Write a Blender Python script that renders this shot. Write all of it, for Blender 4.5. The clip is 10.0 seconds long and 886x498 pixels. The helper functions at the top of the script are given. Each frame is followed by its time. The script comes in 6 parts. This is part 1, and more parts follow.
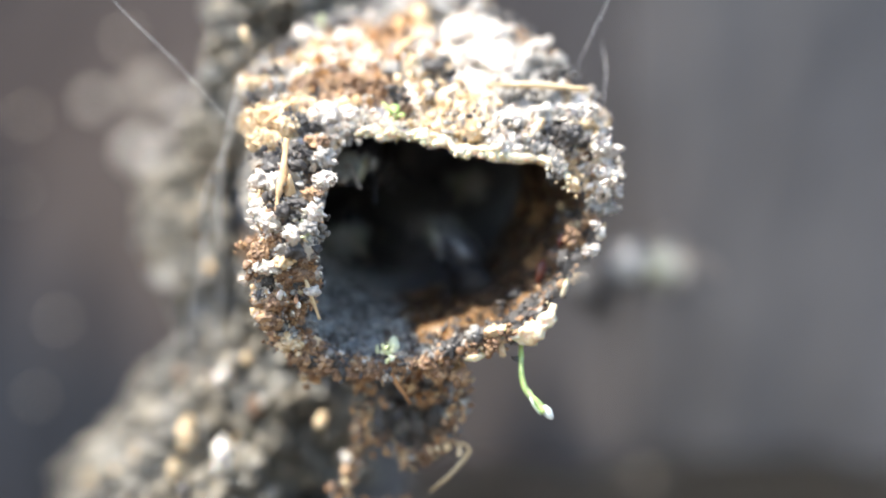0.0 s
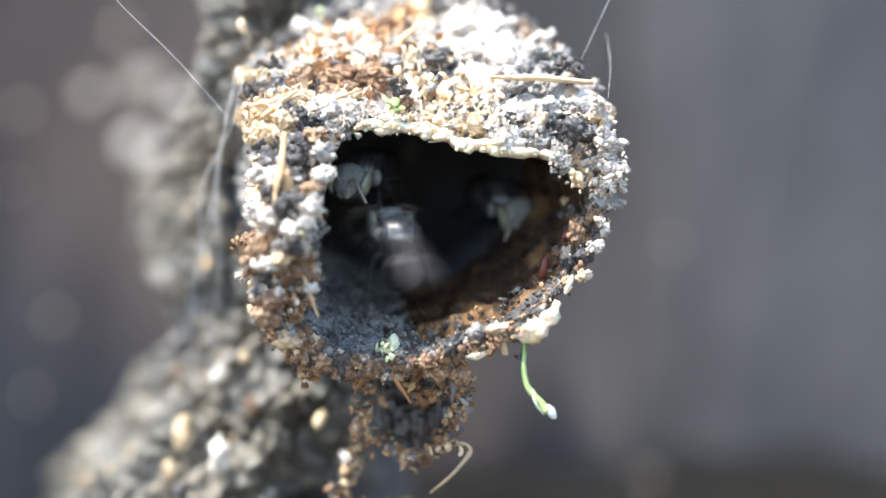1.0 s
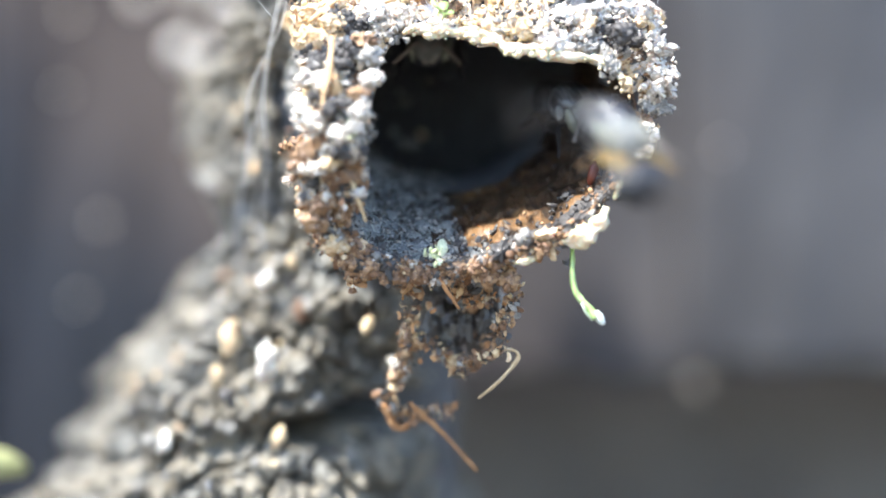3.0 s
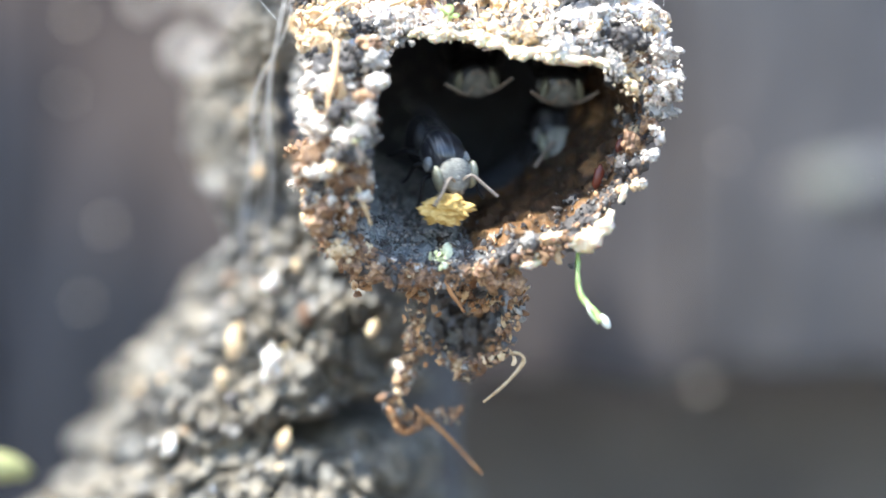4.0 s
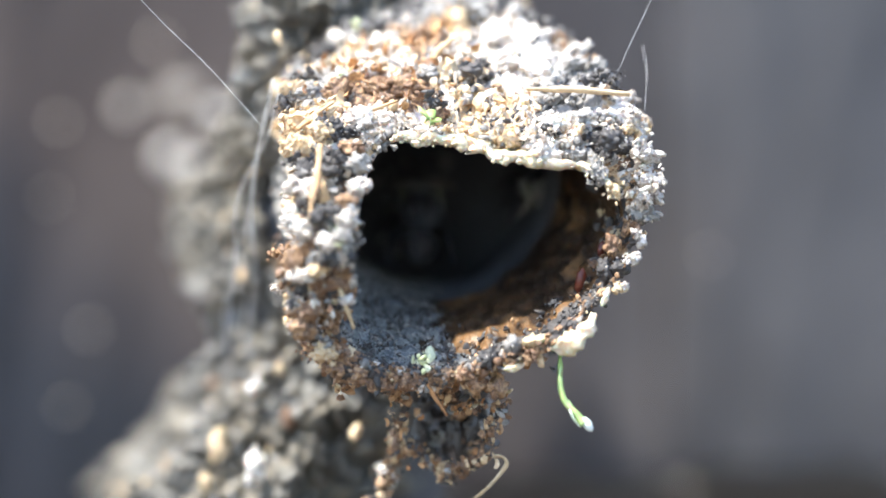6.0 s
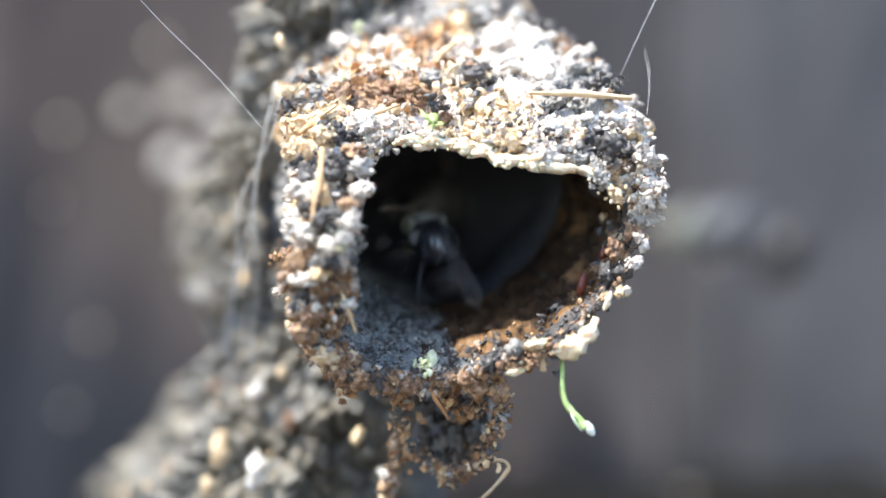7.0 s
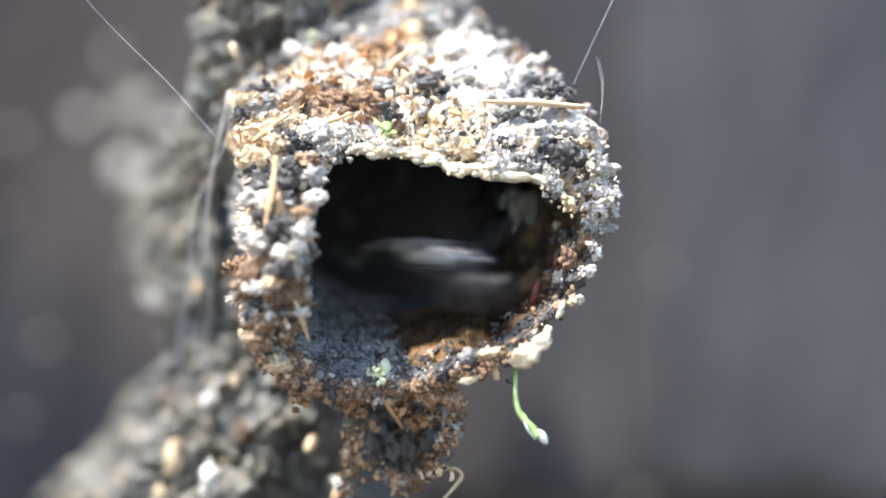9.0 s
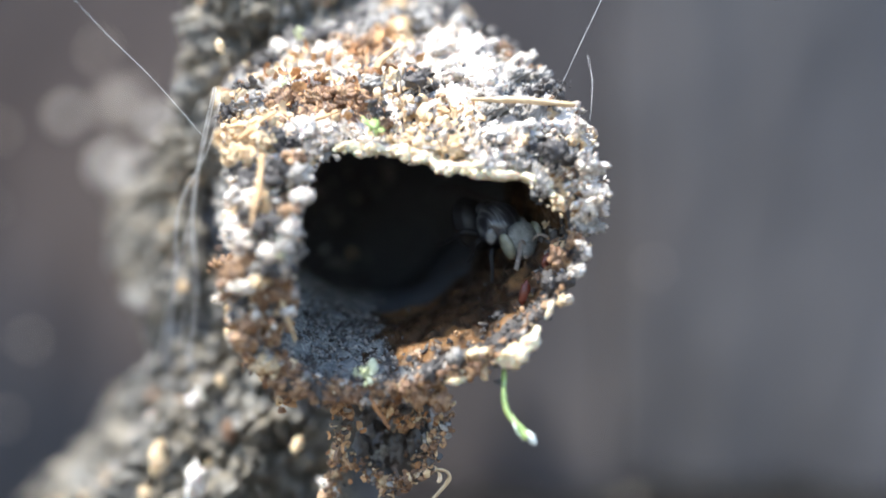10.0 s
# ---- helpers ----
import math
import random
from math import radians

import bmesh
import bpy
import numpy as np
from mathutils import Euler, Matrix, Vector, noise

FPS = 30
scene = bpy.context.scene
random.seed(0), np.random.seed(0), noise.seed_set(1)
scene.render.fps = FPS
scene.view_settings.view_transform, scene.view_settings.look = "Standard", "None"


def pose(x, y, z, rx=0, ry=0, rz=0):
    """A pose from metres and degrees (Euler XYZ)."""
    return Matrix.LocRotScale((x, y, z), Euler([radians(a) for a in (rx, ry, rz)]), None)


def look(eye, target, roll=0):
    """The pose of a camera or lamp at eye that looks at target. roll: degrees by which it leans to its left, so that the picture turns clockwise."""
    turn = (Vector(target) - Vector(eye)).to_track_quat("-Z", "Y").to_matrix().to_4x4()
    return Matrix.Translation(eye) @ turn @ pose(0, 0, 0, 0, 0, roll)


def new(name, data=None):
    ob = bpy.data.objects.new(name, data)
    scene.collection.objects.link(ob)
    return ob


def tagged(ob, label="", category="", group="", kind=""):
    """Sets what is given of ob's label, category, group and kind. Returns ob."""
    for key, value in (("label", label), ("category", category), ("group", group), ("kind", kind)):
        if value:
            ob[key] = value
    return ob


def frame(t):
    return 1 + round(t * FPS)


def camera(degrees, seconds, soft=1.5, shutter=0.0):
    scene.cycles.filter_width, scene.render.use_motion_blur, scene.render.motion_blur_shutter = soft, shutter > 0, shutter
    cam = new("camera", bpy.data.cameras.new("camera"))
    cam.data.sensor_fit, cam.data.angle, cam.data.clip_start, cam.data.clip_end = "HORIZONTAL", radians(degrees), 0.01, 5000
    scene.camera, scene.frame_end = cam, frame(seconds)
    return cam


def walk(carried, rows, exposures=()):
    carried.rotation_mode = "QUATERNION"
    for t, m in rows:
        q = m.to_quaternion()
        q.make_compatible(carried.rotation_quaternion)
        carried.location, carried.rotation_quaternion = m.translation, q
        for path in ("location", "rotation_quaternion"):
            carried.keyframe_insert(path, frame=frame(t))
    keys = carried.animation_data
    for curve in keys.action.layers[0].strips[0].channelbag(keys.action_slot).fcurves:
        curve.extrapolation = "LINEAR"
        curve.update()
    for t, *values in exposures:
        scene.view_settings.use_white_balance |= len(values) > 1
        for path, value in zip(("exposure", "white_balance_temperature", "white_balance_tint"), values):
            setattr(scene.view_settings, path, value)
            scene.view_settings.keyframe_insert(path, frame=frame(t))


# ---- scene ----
# A stingless-bee nest entrance: built in millimetres (MM), placed in metres.
MM = 0.001
cam = camera(13.0, 10.0, soft=1.6, shutter=0.9)
FOCUS = 145.2
cam.data.dof.use_dof = True
cam.data.dof.focus_distance = FOCUS * MM
cam.data.dof.aperture_fstop = 21.0
cam.data.dof.aperture_blades = 0
# seconds, distance along y, yaw, pitch, roll
ROWS = [
    (0, -147.76, -0.0175, 0.0566, 0.04),
    (0.1, -144.80, 0.0000, 0.0333, 0.00),
    (0.2, -144.80, 0.0108, 0.0333, 0.00),
    (0.5, -144.80, 0.0092, 0.0142, 0.00),
    (1, -144.80, 0.0000, 0.0000, 0.00),
    (1.2, -144.80, -0.0142, -0.0150, 0.00),
    (1.3, -144.80, -0.0208, -0.0125, 0.00),
    (1.4, -144.80, 0.0333, -0.4996, -0.15),
    (1.5, -144.80, 0.0258, -0.9534, -0.27),
    (1.7, -144.80, 0.0250, -1.0908, -0.30),
    (2, -144.80, 0.3264, -1.2232, -0.31),
    (2.2, -144.80, 0.3372, -1.2907, -0.25),
    (2.5, -144.51, 0.5054, -1.3906, -0.16),
    (2.7, -144.37, 0.6204, -1.4073, -0.15),
    (3.8, -144.08, 0.7827, -1.3656, -0.12),
    (4, -144.08, 0.7919, -1.3506, -0.12),
    (4.3, -144.22, 0.8019, -0.9826, -0.05),
    (4.5, -144.37, 0.8086, -0.8510, 0.00),
    (4.7, -144.37, 0.7719, -0.6662, 0.03),
    (5, -144.37, 0.6545, -0.2939, 0.07),
    (5.2, -144.51, 0.5662, -0.1915, 0.07),
    (5.5, -144.51, 0.5579, 0.0008, 0.07),
    (5.7, -144.51, 0.5413, 0.1041, 0.04),
    (6.8, -144.44, 0.5662, 0.2248, -0.10),
    (7, -144.44, 0.5637, 0.2340, -0.10),
    (7.5, -144.51, 0.3581, 0.2756, -0.06),
    (8, -144.51, 0.1807, 0.3289, -0.08),
    (8.5, -144.51, 0.0275, 0.3581, -0.13),
    (9, -144.51, -0.1249, 0.3597, -0.12),
    (9.5, -144.51, -0.2398, 0.3597, -0.12),
    (9.7, -144.66, -0.2748, 0.3664, -0.12),
    (9.9, -144.80, -0.3039, 0.3622, -0.15),
    (10, -143.08, -0.3031, 0.3506, -0.20),
]
walk(cam, [(t, pose(0, y * MM, 0, 90 + pitch, roll, yaw)) for t, y, yaw, pitch, roll in ROWS],
     [(0.0, 1.88, 6770, 9), (0.6, 1.88, 6670, 9), (1.0, 1.87, 6320, 8), (1.3, 1.84, 6270, 8), (1.8, 1.96, 6220, 8), (4.0, 2.20, 6290, 8), (4.5, 2.18, 6290, 8), (5.2, 2.04, 6290, 8), (6.0, 1.86, 6330, 9), (10.0, 1.70, 6320, 9)])

# ---- sky and sun ----
SUN_DIR = Vector((-0.40, -0.26, 0.88)).normalized()
world = bpy.data.worlds.new("sky")
world.use_nodes = True
scene.world = world
sky = world.node_tree.nodes.new("ShaderNodeTexSky")
sky.sky_type, sky.sun_disc = "NISHITA", False
sky.sun_elevation = math.asin(SUN_DIR.z)
sky.sun_rotation = math.atan2(SUN_DIR.x, SUN_DIR.y)
background = world.node_tree.nodes["Background"]
background.inputs[1].default_value = 0.15
world.node_tree.links.new(sky.outputs[0], background.inputs[0])
sun = new("sun", bpy.data.lights.new("sun", "SUN"))
sun.data.energy, sun.data.angle, sun.data.color = 3.05, radians(2.5), (1.0, 0.965, 0.885)
sun.matrix_world = look(SUN_DIR, (0, 0, 0))


# ---- materials ----
def material(name, colors, size=0.3, rough=0.75, bump=0.4, pick="noise", spread=0.35, spec=0.4, soft=0.0, coat=0.0, coarse=6.0, metal=0.0):
    """A grained surface. colors run along a ramp; size is the grain in mm; pick chooses noise, island or object for the main tone."""
    m = bpy.data.materials.new(name)
    m.use_nodes = True
    n, l = m.node_tree.nodes, m.node_tree.links
    bsdf = n["Principled BSDF"]
    co = n.new("ShaderNodeTexCoord")
    fine, big = n.new("ShaderNodeTexNoise"), n.new("ShaderNodeTexNoise")
    for tex, s, detail in ((fine, size, 6.0), (big, size * coarse, 3.0)):
        tex.inputs["Scale"].default_value = 1.0 / (s * MM)
        tex.inputs["Detail"].default_value = detail
        l.new(co.outputs["Object"], tex.inputs["Vector"])
    mix = n.new("ShaderNodeMix")
    mix.inputs[0].default_value = spread
    if pick == "island":
        g = n.new("ShaderNodeNewGeometry")
        l.new(g.outputs["Random Per Island"], mix.inputs[2])
    elif pick == "cell":
        shift, cell = n.new("ShaderNodeVectorMath"), n.new("ShaderNodeTexVoronoi")
        shift.operation = "MULTIPLY_ADD"
        shift.inputs[1].default_value = (0.7 * MM,) * 3
        l.new(big.outputs["Color"], shift.inputs[0])
        l.new(co.outputs["Object"], shift.inputs[2])
        cell.inputs["Scale"].default_value = 1.0 / (size * 2.4 * MM)
        l.new(shift.outputs[0], cell.inputs["Vector"])
        tone = n.new("ShaderNodeSeparateColor")
        l.new(cell.outputs["Color"], tone.inputs[0])
        l.new(tone.outputs[0], mix.inputs[2])
    elif pick == "object":
        g = n.new("ShaderNodeObjectInfo")
        l.new(g.outputs["Random"], mix.inputs[2])
    else:
        stretch = n.new("ShaderNodeMapRange")
        stretch.inputs[1].default_value, stretch.inputs[2].default_value = 0.3, 0.7
        l.new(big.outputs[0], stretch.inputs[0])
        l.new(stretch.outputs[0], mix.inputs[2])
    fine_stretch = n.new("ShaderNodeMapRange")
    fine_stretch.inputs[1].default_value, fine_stretch.inputs[2].default_value = 0.3, 0.7
    l.new(fine.outputs[0], fine_stretch.inputs[0])
    l.new(fine_stretch.outputs[0], mix.inputs[3])
    ramp = n.new("ShaderNodeValToRGB")
    while len(ramp.color_ramp.elements) < len(colors):
        ramp.color_ramp.elements.new(0.5)
    for i, (e, c) in enumerate(zip(ramp.color_ramp.elements, colors)):
        e.position, e.color = i / max(1, len(colors) - 1), (*c, 1)
    l.new(mix.outputs[0], ramp.inputs[0])
    l.new(ramp.outputs[0], bsdf.inputs["Base Color"])
    b = n.new("ShaderNodeBump")
    b.inputs["Strength"].default_value, b.inputs["Distance"].default_value = bump, size * 0.5 * MM
    if pick == "cell":
        bulge = n.new("ShaderNodeMath")
        bulge.operation = "MULTIPLY_ADD"
        bulge.inputs[1].default_value = -0.8
        l.new(cell.outputs["Distance"], bulge.inputs[0])
        l.new(fine.outputs[0], bulge.inputs[2])
        l.new(bulge.outputs[0], b.inputs["Height"])
    else:
        l.new(fine.outputs[0], b.inputs["Height"])
    l.new(b.outputs[0], bsdf.inputs["Normal"])
    bsdf.inputs["Roughness"].default_value = rough
    bsdf.inputs["Metallic"].default_value = metal
    bsdf.inputs["Specular IOR Level"].default_value = spec
    bsdf.inputs["Coat Weight"].default_value = coat
    if soft:
        bsdf.inputs["Subsurface Weight"].default_value = soft
        bsdf.inputs["Subsurface Scale"].default_value = 0.35 * MM
        bsdf.inputs["Subsurface Radius"].default_value = (1.0, 0.6, 0.35)
    return m


SAND = [(0.26, 0.19, 0.145), (0.58, 0.49, 0.41), (0.74, 0.69, 0.63), (0.36, 0.30, 0.255), (0.64, 0.545, 0.44), (0.78, 0.755, 0.72)]
RUST = [(0.065, 0.042, 0.03), (0.29, 0.155, 0.08), (0.11, 0.066, 0.044), (0.48, 0.29, 0.15), (0.19, 0.11, 0.068), (0.33, 0.215, 0.14)]
DARK = [(0.025, 0.023, 0.022), (0.08, 0.07, 0.065), (0.04, 0.036, 0.035), (0.13, 0.115, 0.105)]
GREY = [(0.12, 0.11, 0.10), (0.32, 0.30, 0.275), (0.20, 0.185, 0.17), (0.48, 0.445, 0.40)]
AMBER = [(0.40, 0.26, 0.13), (0.72, 0.55, 0.35), (0.56, 0.38, 0.21), (0.78, 0.68, 0.50)]
TINTS = {"sand": SAND, "rust": RUST, "dark": DARK, "grey": GREY, "amber": AMBER}
mat_stuff = {k: material(k + "_crumb", c, 0.12, 0.6 if k != "dark" else 0.5, 0.5, "island", 0.25, 0.5, 0.15 if k in ("sand", "amber") else 0.0) for k, c in TINTS.items()}
mat_piece = {k: material(k + "_grain", c, 0.12, 0.55, 0.5, "object", 0.25, 0.5, 0.15 if k in ("sand", "amber") else 0.0) for k, c in TINTS.items()}
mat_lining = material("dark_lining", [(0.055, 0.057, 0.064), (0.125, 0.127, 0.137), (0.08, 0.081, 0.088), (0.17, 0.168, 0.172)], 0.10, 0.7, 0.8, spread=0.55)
mat_dust = material("grey_dusty_floor", [(0.05, 0.052, 0.053), (0.30, 0.305, 0.30), (0.11, 0.114, 0.114), (0.48, 0.485, 0.47)], 0.07, 0.8, 0.9, spread=0.6, coarse=8)
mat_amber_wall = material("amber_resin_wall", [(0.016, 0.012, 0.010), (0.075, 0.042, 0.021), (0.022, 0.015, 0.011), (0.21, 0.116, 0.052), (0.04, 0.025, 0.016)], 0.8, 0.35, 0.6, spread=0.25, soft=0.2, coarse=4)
mat_column = material("grey_mud_bark", [(0.05, 0.049, 0.046), (0.29, 0.28, 0.255), (0.15, 0.142, 0.125), (0.36, 0.33, 0.28), (0.085, 0.08, 0.072), (0.42, 0.36, 0.285)], 0.22, 0.5, 1.0, "cell", spread=0.45, coarse=7)


def mottle(m, size, tones):
    """Broad patches of tone over a grained material."""
    n, l = m.node_tree.nodes, m.node_tree.links
    bsdf, co = n["Principled BSDF"], [x for x in n if x.bl_idname == "ShaderNodeTexCoord"][0]
    under = bsdf.inputs["Base Color"].links[0].from_socket
    tex, wide, ramp, mul = n.new("ShaderNodeTexNoise"), n.new("ShaderNodeMapRange"), n.new("ShaderNodeValToRGB"), n.new("ShaderNodeMix")
    tex.inputs["Scale"].default_value, tex.inputs["Detail"].default_value, tex.inputs["Roughness"].default_value = 1 / (size * MM), 4, 0.65
    l.new(co.outputs["Object"], tex.inputs["Vector"])
    wide.inputs[1].default_value, wide.inputs[2].default_value = 0.3, 0.7
    l.new(tex.outputs[0], wide.inputs[0])
    while len(ramp.color_ramp.elements) < len(tones):
        ramp.color_ramp.elements.new(0.5)
    for i, (e, c) in enumerate(zip(ramp.color_ramp.elements, tones)):
        e.position, e.color = i / (len(tones) - 1), (*c, 1)
    l.new(wide.outputs[0], ramp.inputs[0])
    mul.data_type, mul.blend_type = "RGBA", "MULTIPLY"
    mul.inputs[0].default_value = 1.0
    l.new(under, mul.inputs[6])
    l.new(ramp.outputs[0], mul.inputs[7])
    l.new(mul.outputs[2], bsdf.inputs["Base Color"])


mottle(mat_column, 3.2, [(0.31, 0.33, 0.37), (0.82, 0.83, 0.84), (0.40, 0.39, 0.37), (0.96, 0.89, 0.78), (0.62, 0.65, 0.70), (1.08, 1.09, 1.10)])
mottle(mat_dust, 0.9, [(0.45, 0.47, 0.46), (1.1, 1.1, 1.04), (0.55, 0.57, 0.60), (1.35, 1.34, 1.28)])
mat_resin = material("cream_resin", [(0.42, 0.27, 0.13), (0.70, 0.55, 0.34), (0.78, 0.70, 0.54), (0.64, 0.48, 0.28), (0.80, 0.75, 0.64)], 0.16, 0.3, 0.5, spread=0.45, spec=0.5, soft=0.5)
mat_straw = material("dry_straw", [(0.40, 0.26, 0.13), (0.60, 0.44, 0.26), (0.68, 0.56, 0.37)], 0.2, 0.6, 0.4)
mat_twig = material("rusty_fibre", [(0.26, 0.12, 0.05), (0.52, 0.27, 0.12)], 0.2, 0.7, 0.4)
mat_moss = material("fresh_moss", [(0.16, 0.25, 0.06), (0.28, 0.40, 0.12), (0.44, 0.55, 0.26)], 0.25, 0.5, 0.3, soft=0.2)
mat_bud = material("pale_bud", [(0.40, 0.50, 0.32), (0.70, 0.73, 0.66), (0.80, 0.81, 0.78)], 0.15, 0.25, 0.2)
mat_silk = material("white_silk", [(0.62, 0.62, 0.60), (0.8, 0.8, 0.78)], 0.5, 0.35, 0.0)
mat_web = material("dusty_web", [(0.66, 0.66, 0.65), (0.80, 0.80, 0.79)], 0.5, 0.6, 0.1)


# ---- helpers ----
def link(name, bm, mat, parent=None, label="", smooth=True):
    """One mesh object from a bmesh in millimetres."""
    me = bpy.data.meshes.new(name)
    bmesh.ops.scale(bm, vec=(MM, MM, MM), verts=bm.verts)
    bm.to_mesh(me)
    bm.free()
    return link_mesh(name, me, mat, parent, label, smooth)


def link_mesh(name, me, mat, parent=None, label="", smooth=True):
    for m in mat if isinstance(mat, (list, tuple)) else [mat]:
        me.materials.append(m)
    if smooth:
        me.polygons.foreach_set("use_smooth", [True] * len(me.polygons))
    ob = new(name, me)
    ob.parent = parent
    if label:
        ob["label"] = label
    return ob


def spheroid(bm, center, radii, turn=(0, 0, 0), seg=16, rings=10, shape=None):
    """An ellipsoid; shape(v) may remould the unit ball first."""
    made = bmesh.ops.create_uvsphere(bm, u_segments=seg, v_segments=rings, radius=1.0)["verts"]
    rot = Euler([radians(a) for a in turn]).to_matrix()
    for v in made:
        p = shape(v.co) if shape else v.co
        v.co = rot @ Vector([a * b for a, b in zip(p, radii)]) + Vector(center)
    return made


def smooth_line(points, steps=8):
    """Catmull-Rom through the points."""
    p = [Vector(q) for q in points]
    p = [2 * p[0] - p[1], *p, 2 * p[-1] - p[-2]]
    out = []
    for i in range(1, len(p) - 2):
        for s in range(steps):
            t = s / steps
            out.append(0.5 * ((2 * p[i]) + (p[i + 1] - p[i - 1]) * t + (2 * p[i - 1] - 5 * p[i] + 4 * p[i + 1] - p[i + 2]) * t * t + (3 * p[i] - p[i - 1] - 3 * p[i + 1] + p[i + 2]) * t ** 3))
    return out + [p[-2]]


def sweep(bm, points, radius, sides=8, flat=1.0, rough=0.0):
    """A round or flattened rod along the points; radius may be a function of 0..1."""
    rings, count = [], len(points)
    side = Vector((0.31, 0.22, 0.93))
    for i, p in enumerate(points):
        along = (points[min(i + 1, count - 1)] - points[max(i - 1, 0)]).normalized()
        a = along.cross(side).normalized()
        b = along.cross(a)
        r = radius(i / (count - 1)) if callable(radius) else radius
        ring = []
        for k in range(sides):
            w = 2 * math.pi * k / sides
            rr = r * (1 + rough * noise.noise(Vector((p.x * 3 + k, p.y * 3, p.z * 3))))
            ring.append(bm.verts.new(p + a * math.cos(w) * rr + b * math.sin(w) * rr * flat))
        rings.append(ring)
    for r0, r1 in zip(rings, rings[1:]):
        for k in range(sides):
            bm.faces.new((r0[k], r0[(k + 1) % sides], r1[(k + 1) % sides], r1[k]))
    bm.faces.new(rings[0][::-1])
    bm.faces.new(rings[-1])
    return rings


def wave(table):
    """A closed smooth curve of radius over the angle in degrees."""
    ang = np.array([a for a, _ in table], float)
    rad = np.array([r for _, r in table], float)
    ang, rad = np.concatenate([ang - 360, ang, ang + 360]), np.concatenate([rad, rad, rad])
    grid = np.arange(0, 360)
    value = np.interp(grid, ang, rad)
    kernel = np.array([1, 3, 5, 6, 5, 3, 1], float)
    kernel /= kernel.sum()
    value = np.convolve(np.concatenate([value[-3:], value, value[:3]]), kernel, "valid")
    return lambda th: float(np.interp(math.degrees(th) % 360, np.arange(361), np.append(value, value[0])))


def blend(a, b, t):
    t = max(0.0, min(1.0, t))
    t = t * t * (3 - 2 * t)
    return a + (b - a) * t


# ---- the nest tube: its form ----
inner = wave([(0, 6.10), (20, 6.29), (33, 5.43), (47, 4.27), (72, 3.62), (110, 4.31), (128, 5.16), (146, 4.38), (172, 3.96), (201, 4.21), (211, 5.51), (232, 5.18), (253, 4.40), (289, 3.81), (318, 4.25), (340, 4.95)])
outer = wave([(0, 5.95), (19, 7.55), (33, 7.75), (46, 6.45), (72, 4.46), (110, 5.01), (128, 6.10), (137, 7.05), (146, 7.60), (157, 6.75), (175, 6.15), (190, 6.75), (205, 6.70), (226, 6.40), (245, 5.51), (270, 4.71), (291, 4.50), (318, 4.95), (340, 5.25)])


def sidestep(y):
    """How far the tube has bent sideways at the depth y."""
    return 0.75 * min(max(y - 10.3, 0.0), 4.7)


def axis(y):
    """The centre of the tube at the depth y."""
    d = 12.0 * (1 - math.exp(-y / 9.0))
    return -0.50 - 0.19 * d - sidestep(y), 0.23 + 0.44 * d + max(0.0, y - 11.0) * 1.5


def hollow_axis(y):
    """The centre of the hollow inside, which turns down into the column."""
    x0, z0 = axis(y)
    return x0, z0 - max(0.0, y - 11.0) * 3.0


def lip_depth(th):
    """How far forward or back the rim lies round the mouth."""
    side = math.exp(-((math.degrees(th) % 360 - 172) / 34.0) ** 2)
    return 0.5 * math.sin(th) + 0.35 * math.sin(3 * th + 1.0) + 0.2 - 2.4 * side


def tube(th, y, inside):
    """A point of the tube wall; y counts from the rim."""
    x0, z0 = hollow_axis(y) if inside else axis(y)
    if not inside:
        z0 = blend(hollow_axis(y)[1], z0, math.sin(th) * 1.2 + 1.05)
        x0 += sidestep(y) * blend(1, 0, math.cos(th) * 0.7 + 0.6)
    if inside:
        r = blend(inner(th), 4.5, y / 9.0)
        r += 0.14 * noise.noise(Vector((math.cos(th) * 4, math.sin(th) * 4, y * 0.9)))
    else:
        fat = (max(0.0, math.sin(th)) * 0.9 + 0.8 * math.exp(-((math.degrees(th) % 360 - 50) / 22.0) ** 2)) * blend(0, 1, y / 3.5)
        r = blend(outer(th) + fat, 6.1, y / 11.0)
        r += 0.75 * math.exp(-((math.degrees(th) % 360 - 58) / 20.0) ** 2) * blend(0, 1, (y - 3) / 3)
        # behind the rim the side wall draws in before it meets the column
        r -= 1.0 * math.exp(-((math.degrees(th) % 360 - 178) / 30.0) ** 2) * blend(0, 1, y / 2.5) * blend(1, 0, (y - 6) / 4)
        r += 0.35 * noise.noise(Vector((math.cos(th) * 3, math.sin(th) * 3, y * 0.5))) * blend(0.3, 1, y / 2)
        r += 0.16 * noise.noise(Vector((math.cos(th) * 9, math.sin(th) * 9, y * 1.6)))
    return Vector((x0 + r * math.cos(th), y + lip_depth(th) * blend(1, 0, y / 6.0), z0 + r * math.sin(th)))


# ---- the grey column behind ----
def column_profile(z):
    """Left and right edge and the front's depth of the column at the height z."""
    table = [(-26, -40.00, 8, -2), (-15, -20.1, -1.6, 7.0), (-9.7, -16.7, -2.0, 8.4), (-7.6, -14.6, -1.8, 9.4), (-5.5, -13.2, -1.2, 10.0), (-3.4, -11.9, -0.4, 10.6), (-1.2, -13.3, 0.3, 11.0), (3, -13.1, 1.6, 11.0), (7, -10.65, 2.4, 9.5), (9, -10.4, 1.6, 9.2), (12, -10.40, -0.8, 9.0), (17, -13.0, -1.2, 9.5), (40, -14.00, -1.0, 10)]
    zs = [r[0] for r in table]
    return [float(np.interp(z, zs, [r[k] for r in table])) for k in (1, 2, 3)]


